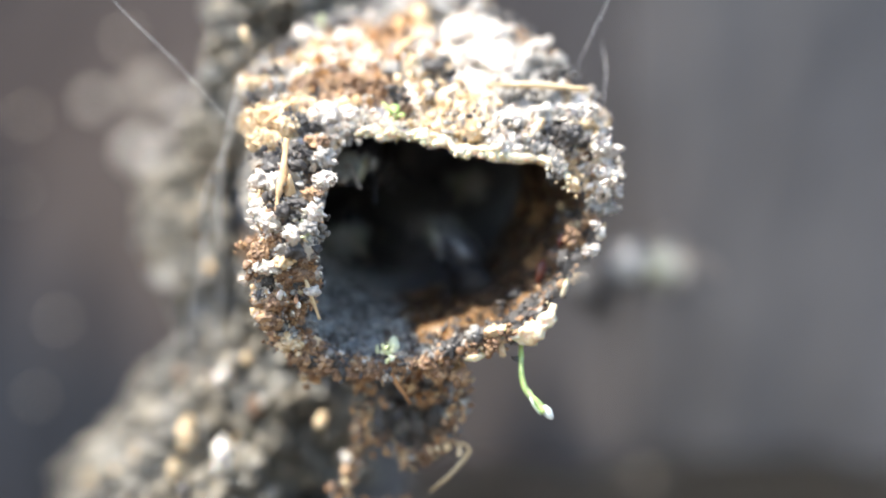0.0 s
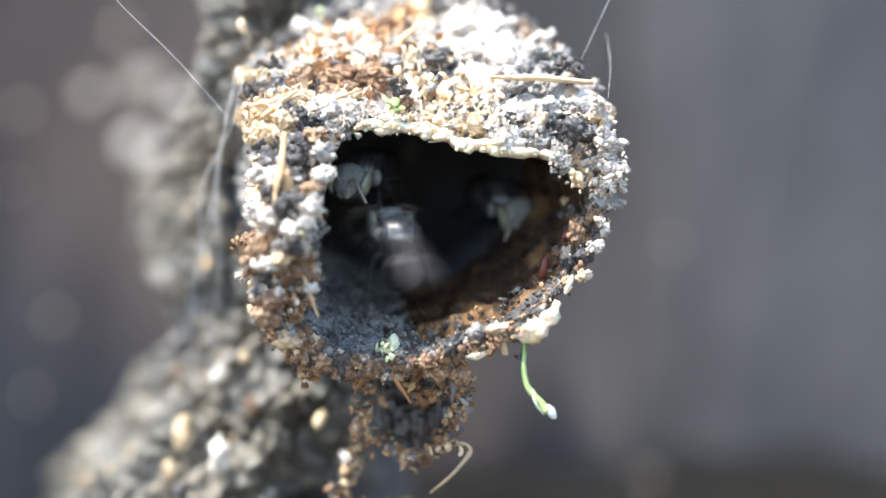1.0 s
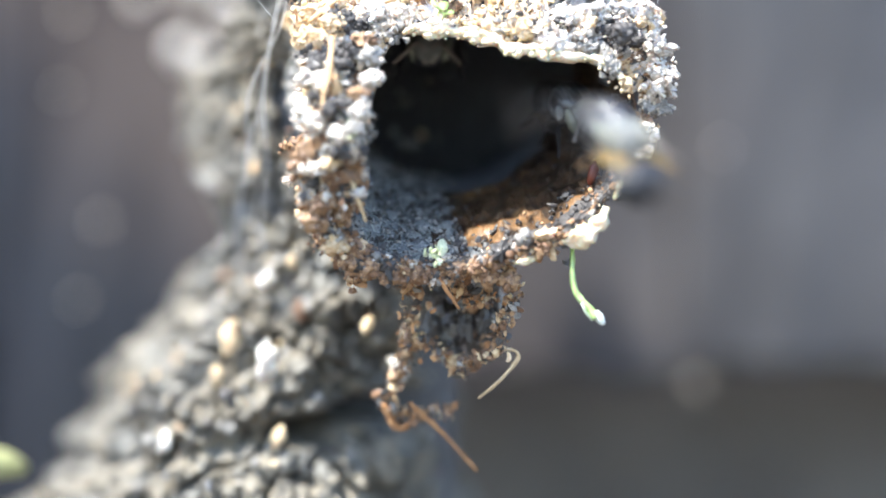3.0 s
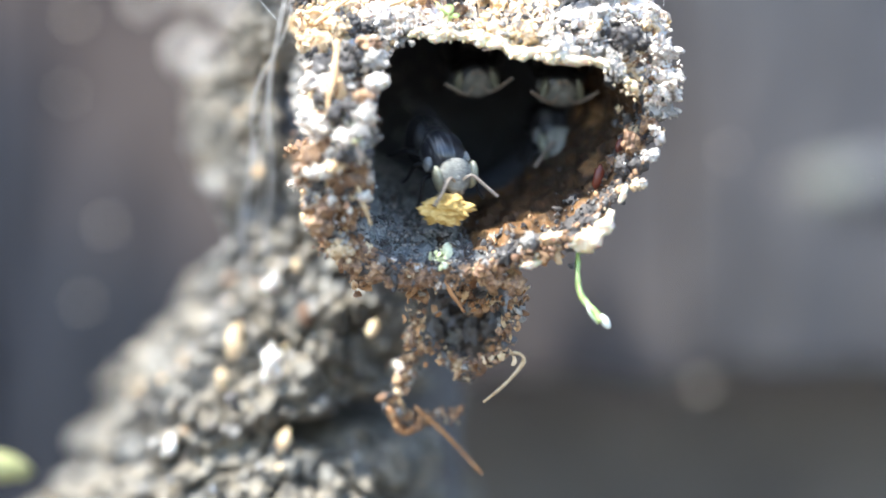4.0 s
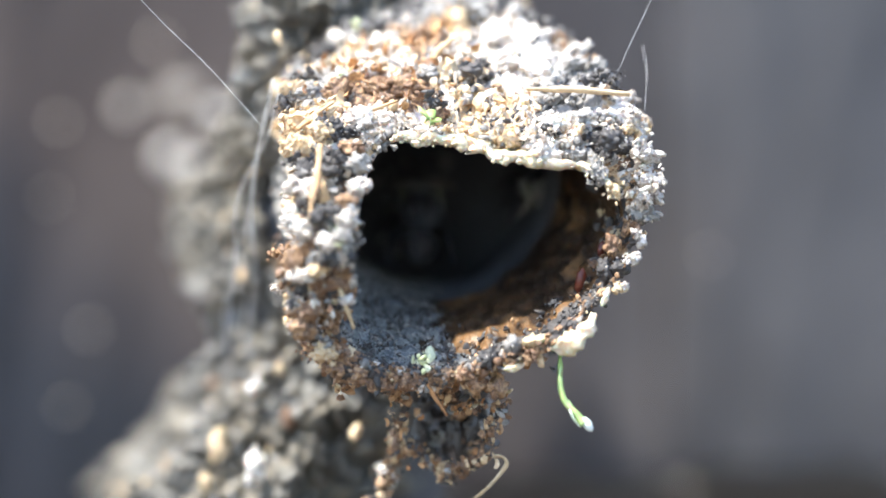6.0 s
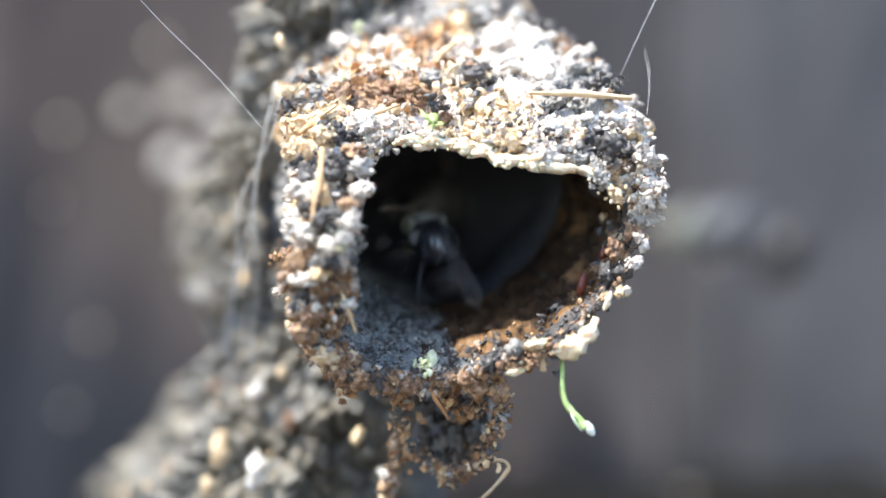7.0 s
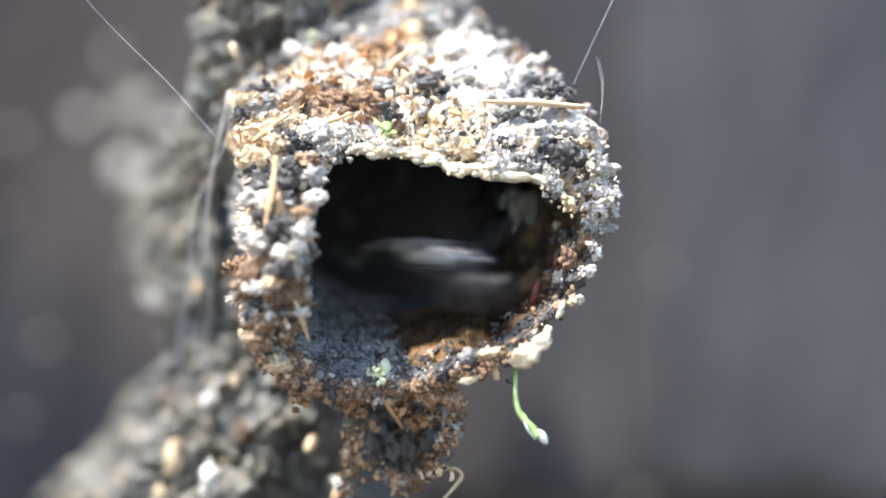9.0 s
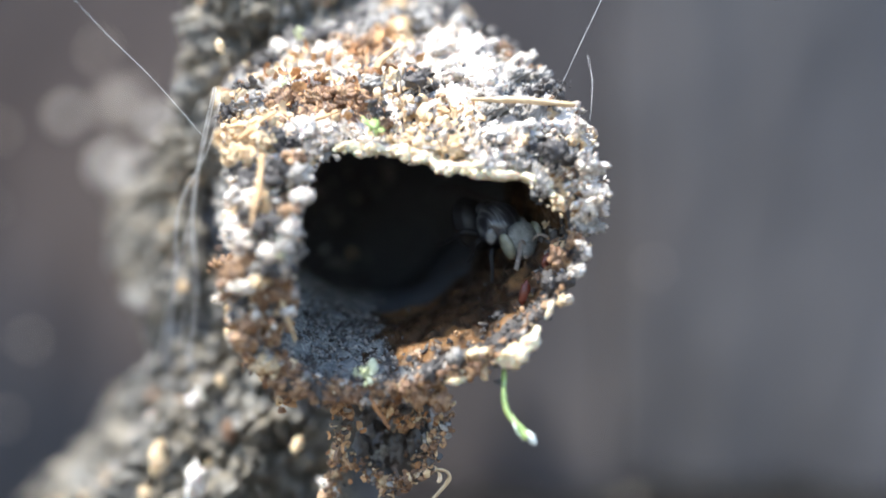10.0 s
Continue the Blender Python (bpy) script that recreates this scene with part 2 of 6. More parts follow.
def crack(v):
    """Depth of the long crack near the foot and of the small furrows."""
    line = v.z + 11.0 - 0.18 * (v.x + 7.3) + 0.7 * noise.noise(Vector((v.x * 0.6, 0, 0)))
    a = math.exp(-(line / 0.42) ** 2) * (1.0 if -8.5 < v.x < -2.0 else 0.15)
    b = max(0.0, 0.12 - abs(noise.noise(v * 0.45 + Vector((3, 9, 1))))) * 1.0
    return a + b


def column_point(s, z):
    """A point of the column's skin at s of its girth and the height z, and the way out."""
    left, right, front = column_profile(max(z, -26))
    if z < -26:
        left, right, front = left + (z + 26) * 1.1, right - (z + 26) * 0.8, front + (z + 26) * 0.4
    cx, rx, cy = (left + right) / 2, (right - left) / 2, 29.0
    w = math.pi * (1.0 + s / 0.8) if s < 0.8 else math.pi * (s - 0.8) / 0.2
    c, q = math.cos(w), math.sin(w)
    v = Vector((cx + rx * math.copysign(abs(c) ** 0.8, c), cy + (cy - front) * math.copysign(abs(q) ** 0.8, q), z))
    if q < 0:
        v.y -= 2.6 * blend(0, 1, (-3 - z) / 3) * math.exp(-((v.x + 3.5) / 4.2) ** 2) + 1.2 * blend(0, 1, (z - 1) / 7) * math.exp(-((v.x + 8) / 3.6) ** 2)
        # the shoulder that rises beside the tube
        w = 0.4 * blend(0, 1, (z - 1) / 7) * math.exp(-((v.x + 9.2) / 2.4) ** 2)
        v.y += w * (6.0 + 0.5 * (z - 4) - v.y)
    out = Vector((c, q, 0))
    d = 1.2 * noise.fractal(v * 0.17, 1.0, 2.0, 3) + 0.85 * noise.fractal(v * 0.5 + Vector((7, 0, 0)), 0.45, 2.1, 6)
    d += 0.22 * (0.5 - noise.voronoi(v * 1.1)[0][0]) + 0.34 * noise.turbulence(v * 1.7, 4, False) - 6.5 * crack(v) - 0.9
    return v + out * d, out


def build_column():
    bm = bmesh.new()
    around, levels = 420, 420
    grid = []
    for j in range(levels):
        s = j / (levels - 1)
        z = -60 + 45 * s / 0.12 if s < 0.12 else -15 + (s - 0.12) / 0.85 * 31.5
        grid.append([bm.verts.new(column_point(i / around, z)[0]) for i in range(around)])
    for r0, r1 in zip(grid, grid[1:]):
        for i in range(around):
            bm.faces.new((r0[i], r0[(i + 1) % around], r1[(i + 1) % around], r1[i]))
    # the tube runs into the column: open it there
    gone = []
    for f in bm.faces:
        c = f.calc_center_median()
        if c.y < 30:
            x0, z0 = hollow_axis(c.y)
            if math.hypot(c.x - x0, c.z - z0) < 5.0:
                gone.append(f)
    bmesh.ops.delete(bm, geom=gone, context="FACES")
    # the broken top, rounded over
    rim = [v for v in grid[-1] if v.is_valid]
    mid = sum((v.co for v in rim), Vector()) / len(rim)
    for k in (0.85, 0.6, 0.3):
        ring = [bm.verts.new(mid + (v.co - mid) * k + Vector((0, 0, (1 - k) * 2.5 + 0.8 * noise.noise(v.co * k * 0.4)))) for v in grid[-1]]
        for i in range(around):
            bm.faces.new((rim[i], rim[(i + 1) % around], ring[(i + 1) % around], ring[i]))
        rim = ring
    bm.faces.new(rim)
    return bm


column = new("mud_column")
tagged(column, "rough grey mud and bark column that carries the nest tube", "mud column")
link("trunk", build_column(), mat_column, column)


# ---- crumbs and grains ----
rng = np.random.default_rng(7)


def ball(level):
    """Vertices and faces of a unit icosphere."""
    bm = bmesh.new()
    bmesh.ops.create_icosphere(bm, subdivisions=level, radius=1.0)
    bm.verts.index_update()
    v, f = np.array([q.co[:] for q in bm.verts]), np.array([[q.index for q in face.verts] for face in bm.faces])
    bm.free()
    return v, f


def broken(level, count):
    """Shapes of broken grains: uneven balls with a few faces knocked off."""
    v, f = ball(level)
    shapes = []
    for i in range(count):
        d = np.array([1 + 0.45 * noise.noise(Vector(p) * 1.4 + Vector((i * 3.7, 0, 5))) + 0.22 * noise.noise(Vector(p) * 3.3 + Vector((0, i * 2.1, 1))) for p in v])
        w = v * d[:, None]
        for k in range(4):
            n = rng.normal(size=3)
            n /= np.linalg.norm(n)
            w = w - np.maximum(0, w @ n - rng.uniform(0.35, 0.75))[:, None] * n
        shapes.append(w)
    return shapes, f


SMALL, SMALL_F = broken(1, 30)
LARGE, LARGE_F = broken(2, 30)


def lump(radius, flat=0.32):
    """Vertices and faces of one irregular grain."""
    shapes, f = (LARGE, LARGE_F) if radius > 0.1 else (SMALL, SMALL_F)
    v = shapes[int(rng.integers(len(shapes)))] * (radius * np.exp(rng.normal(0, flat, 3)))
    q = rng.normal(size=4)
    q /= np.linalg.norm(q)
    w, x, y, z = q
    m = np.array([[1 - 2 * (y * y + z * z), 2 * (x * y - z * w), 2 * (x * z + y * w)], [2 * (x * y + z * w), 1 - 2 * (x * x + z * z), 2 * (y * z - x * w)], [2 * (x * z - y * w), 2 * (y * z + x * w), 1 - 2 * (x * x + y * y)]])
    return v @ m.T, f


def crumbs(name, spots, mat, parent, label="", flat=0.34):
    """Many grains as one mesh: spots of (place, radius)."""
    if not spots:
        return None
    verts, faces, smooth, base = [], [], [], 0
    for p, r in spots:
        v, f = lump(r, flat)
        verts.append(v + np.array(p))
        faces.append(f + base)
        smooth.append(np.full(len(f), rng.random() < 0.35))
        base += len(v)
    me = bpy.data.meshes.new(name)
    me.from_pydata((np.concatenate(verts) * MM).tolist(), [], np.concatenate(faces).tolist())
    ob = link_mesh(name, me, mat, parent, label, False)
    me.polygons.foreach_set("use_smooth", np.concatenate(smooth).tolist())
    ob["kind"] = "stuff"
    return ob


# where the kinds of grain prevail: x, z, reach, kind
PATCHES = [(-4.29, 6.44, 0.9, "rust"), (-1.77, 8.27, 0.9, "rust"), (-2.78, 6.33, 0.8, "rust"), (-6.40, 5.07, 1.2, "amber"), (-4.71, 8.02, 1.4, "sand"),
           (-0.19, 7.07, 0.8, "dark"), (0.34, 5.28, 1.3, "amber"), (4.86, 4.55, 0.75, "dark"), (3.49, 6.55, 1.3, "grey"), (-8.08, 6.97, 2.6, "grey"),
           (-6.40, 3.60, 0.6, "dark"), (-5.35, 3.60, 0.7, "dark"), (-7.45, 0.23, 0.9, "rust"), (-5.14, -1.24, 1.0, "rust"), (-5.98, -3.14, 1.3, "rust"),
           (-3.45, -4.40, 2.2, "rust"), (-0.51, -4.19, 2.4, "rust"), (3.28, -3.14, 1.0, "dark"), (2.02, -3.35, 0.9, "rust"), (4.76, 2.55, 0.9, "amber"), (1.60, 8.65, 2.0, "sand")]


def crumble(p):
    """Crumbly relief of the crust: fused lumps of two sizes."""
    big = noise.voronoi(p * 1.25 + Vector((0.3, 7, 2)))[0][0]
    small = noise.voronoi(p * 4.2)[0][0]
    return 0.60 * (0.5 - big) + 0.20 * (0.45 - small) + 0.26 * noise.fractal(p * 1.3, 0.7, 2.0, 5) + 0.10 * noise.turbulence(p * 3.5, 3, True) - 0.14


CRUSTS = ["sand", "amber", "rust", "dark", "grey"]
mat_crust = [material(k + "_crust", TINTS[k], 0.12, 0.6, 1.0, "cell", 0.35, 0.5, 0.12 if k in ("sand", "amber") else 0.0) for k in CRUSTS]


def crust_kind(p):
    """Which grains the fused crust shows in the cell round p."""
    seed = noise.voronoi(p * 4.2)[1][0] / 4.2
    h = (noise.noise(seed * 23.7) * 7.13) % 1.0
    for x, z, reach, k in PATCHES:
        if math.hypot(seed.x - x, seed.z - z) < reach * (0.75 + 0.4 * h) and h < (0.8 if seed.z > -2.5 else 0.3):
            return CRUSTS.index(k)
    if seed.x > 1.0 and seed.z < 1.6:
        return 2 if h < 0.40 else 3 if h < 0.84 else 1 if h < 0.92 else 4
    if seed.z < -2.5:
        return 2 if h < 0.34 else 3 if h < 0.70 else 4 if h < 0.84 else 1 if h < 0.93 else 0
    if seed.x < -3.8 and seed.z < 4.2:
        return 0 if h < 0.34 else 1 if h < 0.46 else 2 if h < 0.58 else 3 if h < 0.78 else 4
    return 0 if h < 0.50 else 1 if h < 0.64 else 2 if h < 0.76 else 3 if h < 0.86 else 4


def build_tube():
    around = 760
    outs = [15, 14, 13.2, 12.6, 12.1, 11.7] + [11.4 - 0.15 * i for i in range(20)] + [8.4 * (1 - i / 84) for i in range(84)]
    ins = [0.1 + 0.2 * i for i in range(28)] + [6, 6.5, 7.2, 8, 10, 12, 15, 19, 24, 30, 38, 46, 50]
    rows = [("out", y) for y in outs] + [("front", i / 22) for i in range(22)] + [("in", y) for y in ins]
    bm = bmesh.new()
    rings = []
    for part_of, y in rows:
        ring = []
        for i in range(around):
            th = 2 * math.pi * i / around
            side = Vector((math.cos(th), 0, math.sin(th)))
            if part_of == "front":
                p = tube(th, 0, False).lerp(tube(th, 0.1, True), y)
                p.y -= 0.12 + 0.28 * math.sin(y * math.pi)
                p += crumble(p) * (side * blend(0.9, 0.1, y * 2) + Vector((0, -blend(0.3, 1, y * 2.5), 0))) * blend(1, 0.25, y * 3 - 2)
            else:
                p = tube(th, y, part_of == "in")
                if part_of == "in" and 0.2 < y < 6.5:
                    p -= crumble(p) * side * 0.55 * blend(0, 1, y) * blend(1, 0, (y - 4.5) / 2)
                if part_of == "out" and y < 14.5:
                    p += crumble(p) * blend(1, 1.7, (y - 6) / 4) * (side + Vector((0, -0.25, 0)))
            ring.append(bm.verts.new(p))
        rings.append(ring)
    for k, (r0, r1) in enumerate(zip(rings, rings[1:])):
        part_of, y = rows[k]
        for i in range(around):
            f = bm.faces.new((r0[(i + 1) % around], r0[i], r1[i], r1[(i + 1) % around]))
            w = 2 * math.pi * i / around
            if part_of == "out" and y > 7.4 + 0.8 * math.sin(w * 7) + 0.5 * math.sin(w * 23):
                f.material_index = crust_kind(r0[i].co) if i % 7 == 0 and y < 11 else 4 if y < 12 else 8
            elif part_of != "in":
                f.material_index = crust_kind(r0[i].co)
            else:
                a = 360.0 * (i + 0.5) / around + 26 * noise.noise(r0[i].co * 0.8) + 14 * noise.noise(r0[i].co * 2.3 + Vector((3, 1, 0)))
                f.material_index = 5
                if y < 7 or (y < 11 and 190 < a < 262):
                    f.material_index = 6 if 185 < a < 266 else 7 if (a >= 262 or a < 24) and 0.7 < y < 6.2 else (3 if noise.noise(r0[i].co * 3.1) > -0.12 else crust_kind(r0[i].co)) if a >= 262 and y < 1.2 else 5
    bm.faces.new(rings[-1]).material_index = 5
    return bm


nest = new("nest_tube")
tagged(nest, "nest entrance tube of wax, sand grains and brown crumbs", "nest entrance")
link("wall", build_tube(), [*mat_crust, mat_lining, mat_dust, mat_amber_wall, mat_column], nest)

def kind_at(p):
    best, kind = 1.0, None
    for x, z, reach, k in PATCHES:
        d = math.hypot(p[0] - x, p[2] - z) / reach + rng.normal(0, 0.25)
        if d < best:
            best, kind = d, k
    if kind and rng.random() < (0.78 if p[2] > -2.5 else 0.34):
        return kind
    tone = noise.noise(Vector(p) * 0.75) + rng.normal(0, 0.1)
    if tone > 0.40 and p[1] < 7:
        return "rust"
    if tone < -0.44:
        return rng.choice(["dark", "grey"])
    if p[2] < 1.4 and p[0] > 1.0 and p[1] < 3:
        return rng.choice(["rust", "dark", "grey", "amber"], p=[0.42, 0.30, 0.16, 0.12])
    if p[2] < -2.5 and rng.random() < 0.34:
        return "dark"
    if p[2] < -2.5:
        return rng.choice(["rust", "sand", "grey", "amber"], p=[0.36, 0.12, 0.34, 0.18])
    if p[1] > 7:
        return rng.choice(["grey", "sand", "dark"], p=[0.6, 0.2, 0.2])
    if p[1] > 2.0 and p[2] > 5.0:
        return rng.choice(["sand", "amber", "rust", "dark", "grey"], p=[0.30, 0.22, 0.15, 0.09, 0.24])
    if p[0] < -3.8 and p[2] < 4.2:
        return rng.choice(["sand", "amber", "rust", "dark", "grey"], p=[0.40, 0.12, 0.14, 0.14, 0.20])
    return rng.choice(["sand", "amber", "rust", "dark", "grey"], p=[0.62, 0.12, 0.10, 0.06, 0.10])


def thin_side(th):
    """The lower corner, where the wall is thin and little grit sits."""
    return 296 < math.degrees(th) % 360 or math.degrees(th) % 360 < 8


spots = {k: [] for k in TINTS}


def clump(p, size):
    """A knot of fine grains of one kind round p."""
    k = kind_at(p)
    for j in range(int(rng.integers(7, 22))):
        q = Vector(p) + Vector(rng.normal(0, size * 0.5, 3).tolist())
        spots[k if rng.random() < 0.85 else kind_at(q)].append((q, size * rng.uniform(0.12, 0.50)))


for i in range(3000):
    th = rng.uniform(0, 2 * math.pi)
    y = rng.uniform(0, 1) ** 1.4 * 12.5
    if math.sin(th) < -0.3 and y > 8:
        continue
    p = tube(th, y, False)
    spots[kind_at(p)].append((p, 0.02 + 0.11 * rng.random() ** 3.5))
for i in range(260):
    th = rng.uniform(-0.2, math.pi + 0.6)
    clump(tube(th, rng.uniform(0, 1) ** 1.3 * 9.0, False), rng.uniform(0.14, 0.46))
for i in range(1300):
    th = rng.uniform(0, 2 * math.pi)
    f = rng.random()
    p = tube(th, 0, False).lerp(tube(th, 0.1, True), f)
    if thin_side(th) and rng.random() < 0.72:
        continue
    p.y -= 0.05 + 0.25 * math.sin(f * math.pi) * (1 if rng.random() < 0.7 else 2)
    spots[kind_at(p)].append((p, 0.02 + 0.11 * rng.random() ** 3.0))
for i in range(150):
    th = rng.uniform(0, 2 * math.pi)
    f = rng.random()
    p = tube(th, 0, False).lerp(tube(th, 0.1, True), f)
    if thin_side(th) and rng.random() < 0.75:
        continue
    p.y -= 0.2 + 0.3 * math.sin(f * math.pi)
    clump(p, rng.uniform(0.12, 0.36))
for x, z, reach, k in ((6.55, 2.86, 0.38, "sand"), (6.15, 2.44, 0.34, "sand"), (5.85, 1.03, 0.22, "sand"), (5.55, 0.06, 0.22, "sand"), (5.15, -0.99, 0.2, "amber"), (6.0, 4.12, 0.45, "sand"),
                       (5.65, 5.30, 0.4, "sand"), (4.97, 2.59, 0.36, "amber"), (4.23, 3.18, 0.34, "grey"), (-7.50, -1.03, 0.20, "sand"), (-7.41, 0.34, 0.40, "rust"), (-5.14, -4.29, 0.42, "rust"),
                       (-6.29, -3.14, 0.55, "rust"), (-5.56, -3.66, 0.42, "amber"), (-3.45, -4.65, 0.40, "rust"), (-1.77, -4.40, 0.4, "rust"), (-7.03, 2.34, 0.35, "sand"), (2.44, 4.12, 0.45, "sand"),
                       (-3.03, 5.18, 0.5, "sand"), (0.76, 5.18, 0.5, "sand"), (1.81, 4.76, 0.45, "sand")):
    for j in range(40):
        q = Vector((x, -0.25, z)) + Vector(rng.normal(0, reach * 0.5, 3).tolist())
        spots[k if rng.random() < 0.85 else "dark"].append((q, 0.03 + 0.11 * rng.random() ** 2))
for c, r in (((4.89, -0.50, 4.51), 0.34), ((-5.70, -0.50, 4.95), 0.24), ((-5.29, -1.60, 3.73), 0.26), ((-5.86, -2.90, 1.36), 0.22), ((4.29, 2.00, 6.89), 0.3), ((5.04, 2.00, 6.81), 0.3), ((-1.67, 0.70, 5.94), 0.2), ((-7.35, 2.30, 5.90), 0.3), ((-6.75, 3.20, 6.91), 0.3)):
    for j in range(46):
        spots["dark"].append((Vector(c) + Vector(rng.normal(0, r * 0.75, 3).tolist()), 0.04 + 0.12 * rng.random() ** 2))
for i in range(1800):
    th = math.radians(rng.uniform(30, 165))
    p = tube(th, rng.uniform(7.0, 15.0), False) + 0.3 * Vector((math.cos(th), -0.3, math.sin(th)))
    tone = noise.noise(p * 0.6)
    k = "dark" if tone < -0.15 else "amber" if tone > 0.32 else rng.choice(["grey", "dark", "sand", "amber"], p=[0.60, 0.20, 0.08, 0.12])
    spots[k].append((p, 0.06 + 0.34 * rng.random() ** 2.5))


def on_crust(x, z):
    """The place on the crust straight behind x, z of the mouth's plane, and its depth from the rim."""
    for i in range(120):
        y = i * 0.1
        x0, z0 = axis(y)
        u, v = x * (1 + y / 144.5), z * (1 + y / 144.5)
        th = math.atan2(v - z0, u - x0)
        p = tube(th, y, False)
        if math.hypot(u - x0, v - z0) <= math.hypot(p.x - x0, p.z - z0):
            return Vector((u, p.y, v)), y
    return Vector((x, 0, z)), 0


CLOD = {n: ball(n) for n in (3, 4)}


def clod(p, radii, kind, tilt=0.0, sugar=0, fine="sand"):
    """A fused knob of crust, with finer grains stuck on it."""
    v, f = CLOD[4 if max(radii) > 0.35 else 3]
    off = Vector(p) * 3.1
    rot = Euler((rng.uniform(-0.4, 0.4), math.radians(tilt), rng.uniform(-0.3, 0.3))).to_matrix()
    co = []
    for q in v:
        q = Vector(q)
        d = 0.95 + 0.60 * noise.noise(q * 1.3 + off) + 0.42 * noise.noise(q * 2.7 + off) + 0.26 * noise.noise(q * 5.6 + off) + 0.14 * noise.noise(q * 11 + off)
        co.append(rot @ Vector([a * b * d for a, b in zip(q, radii)]) + Vector(p))
    me = bpy.data.meshes.new("clod")
    me.from_pydata([c * MM for c in co], [], f.tolist())
    link_mesh("clod", me, mat_crust[CRUSTS.index(kind)], nest)
    for j in range(int(sugar * 1.7)):
        c = co[int(rng.integers(len(co)))]
        if c.y < p[1] + 0.15:
            spots["dark" if rng.random() < 0.10 else fine if rng.random() < 0.8 else kind].append((c, 0.015 + 0.075 * rng.random() ** 2.5))



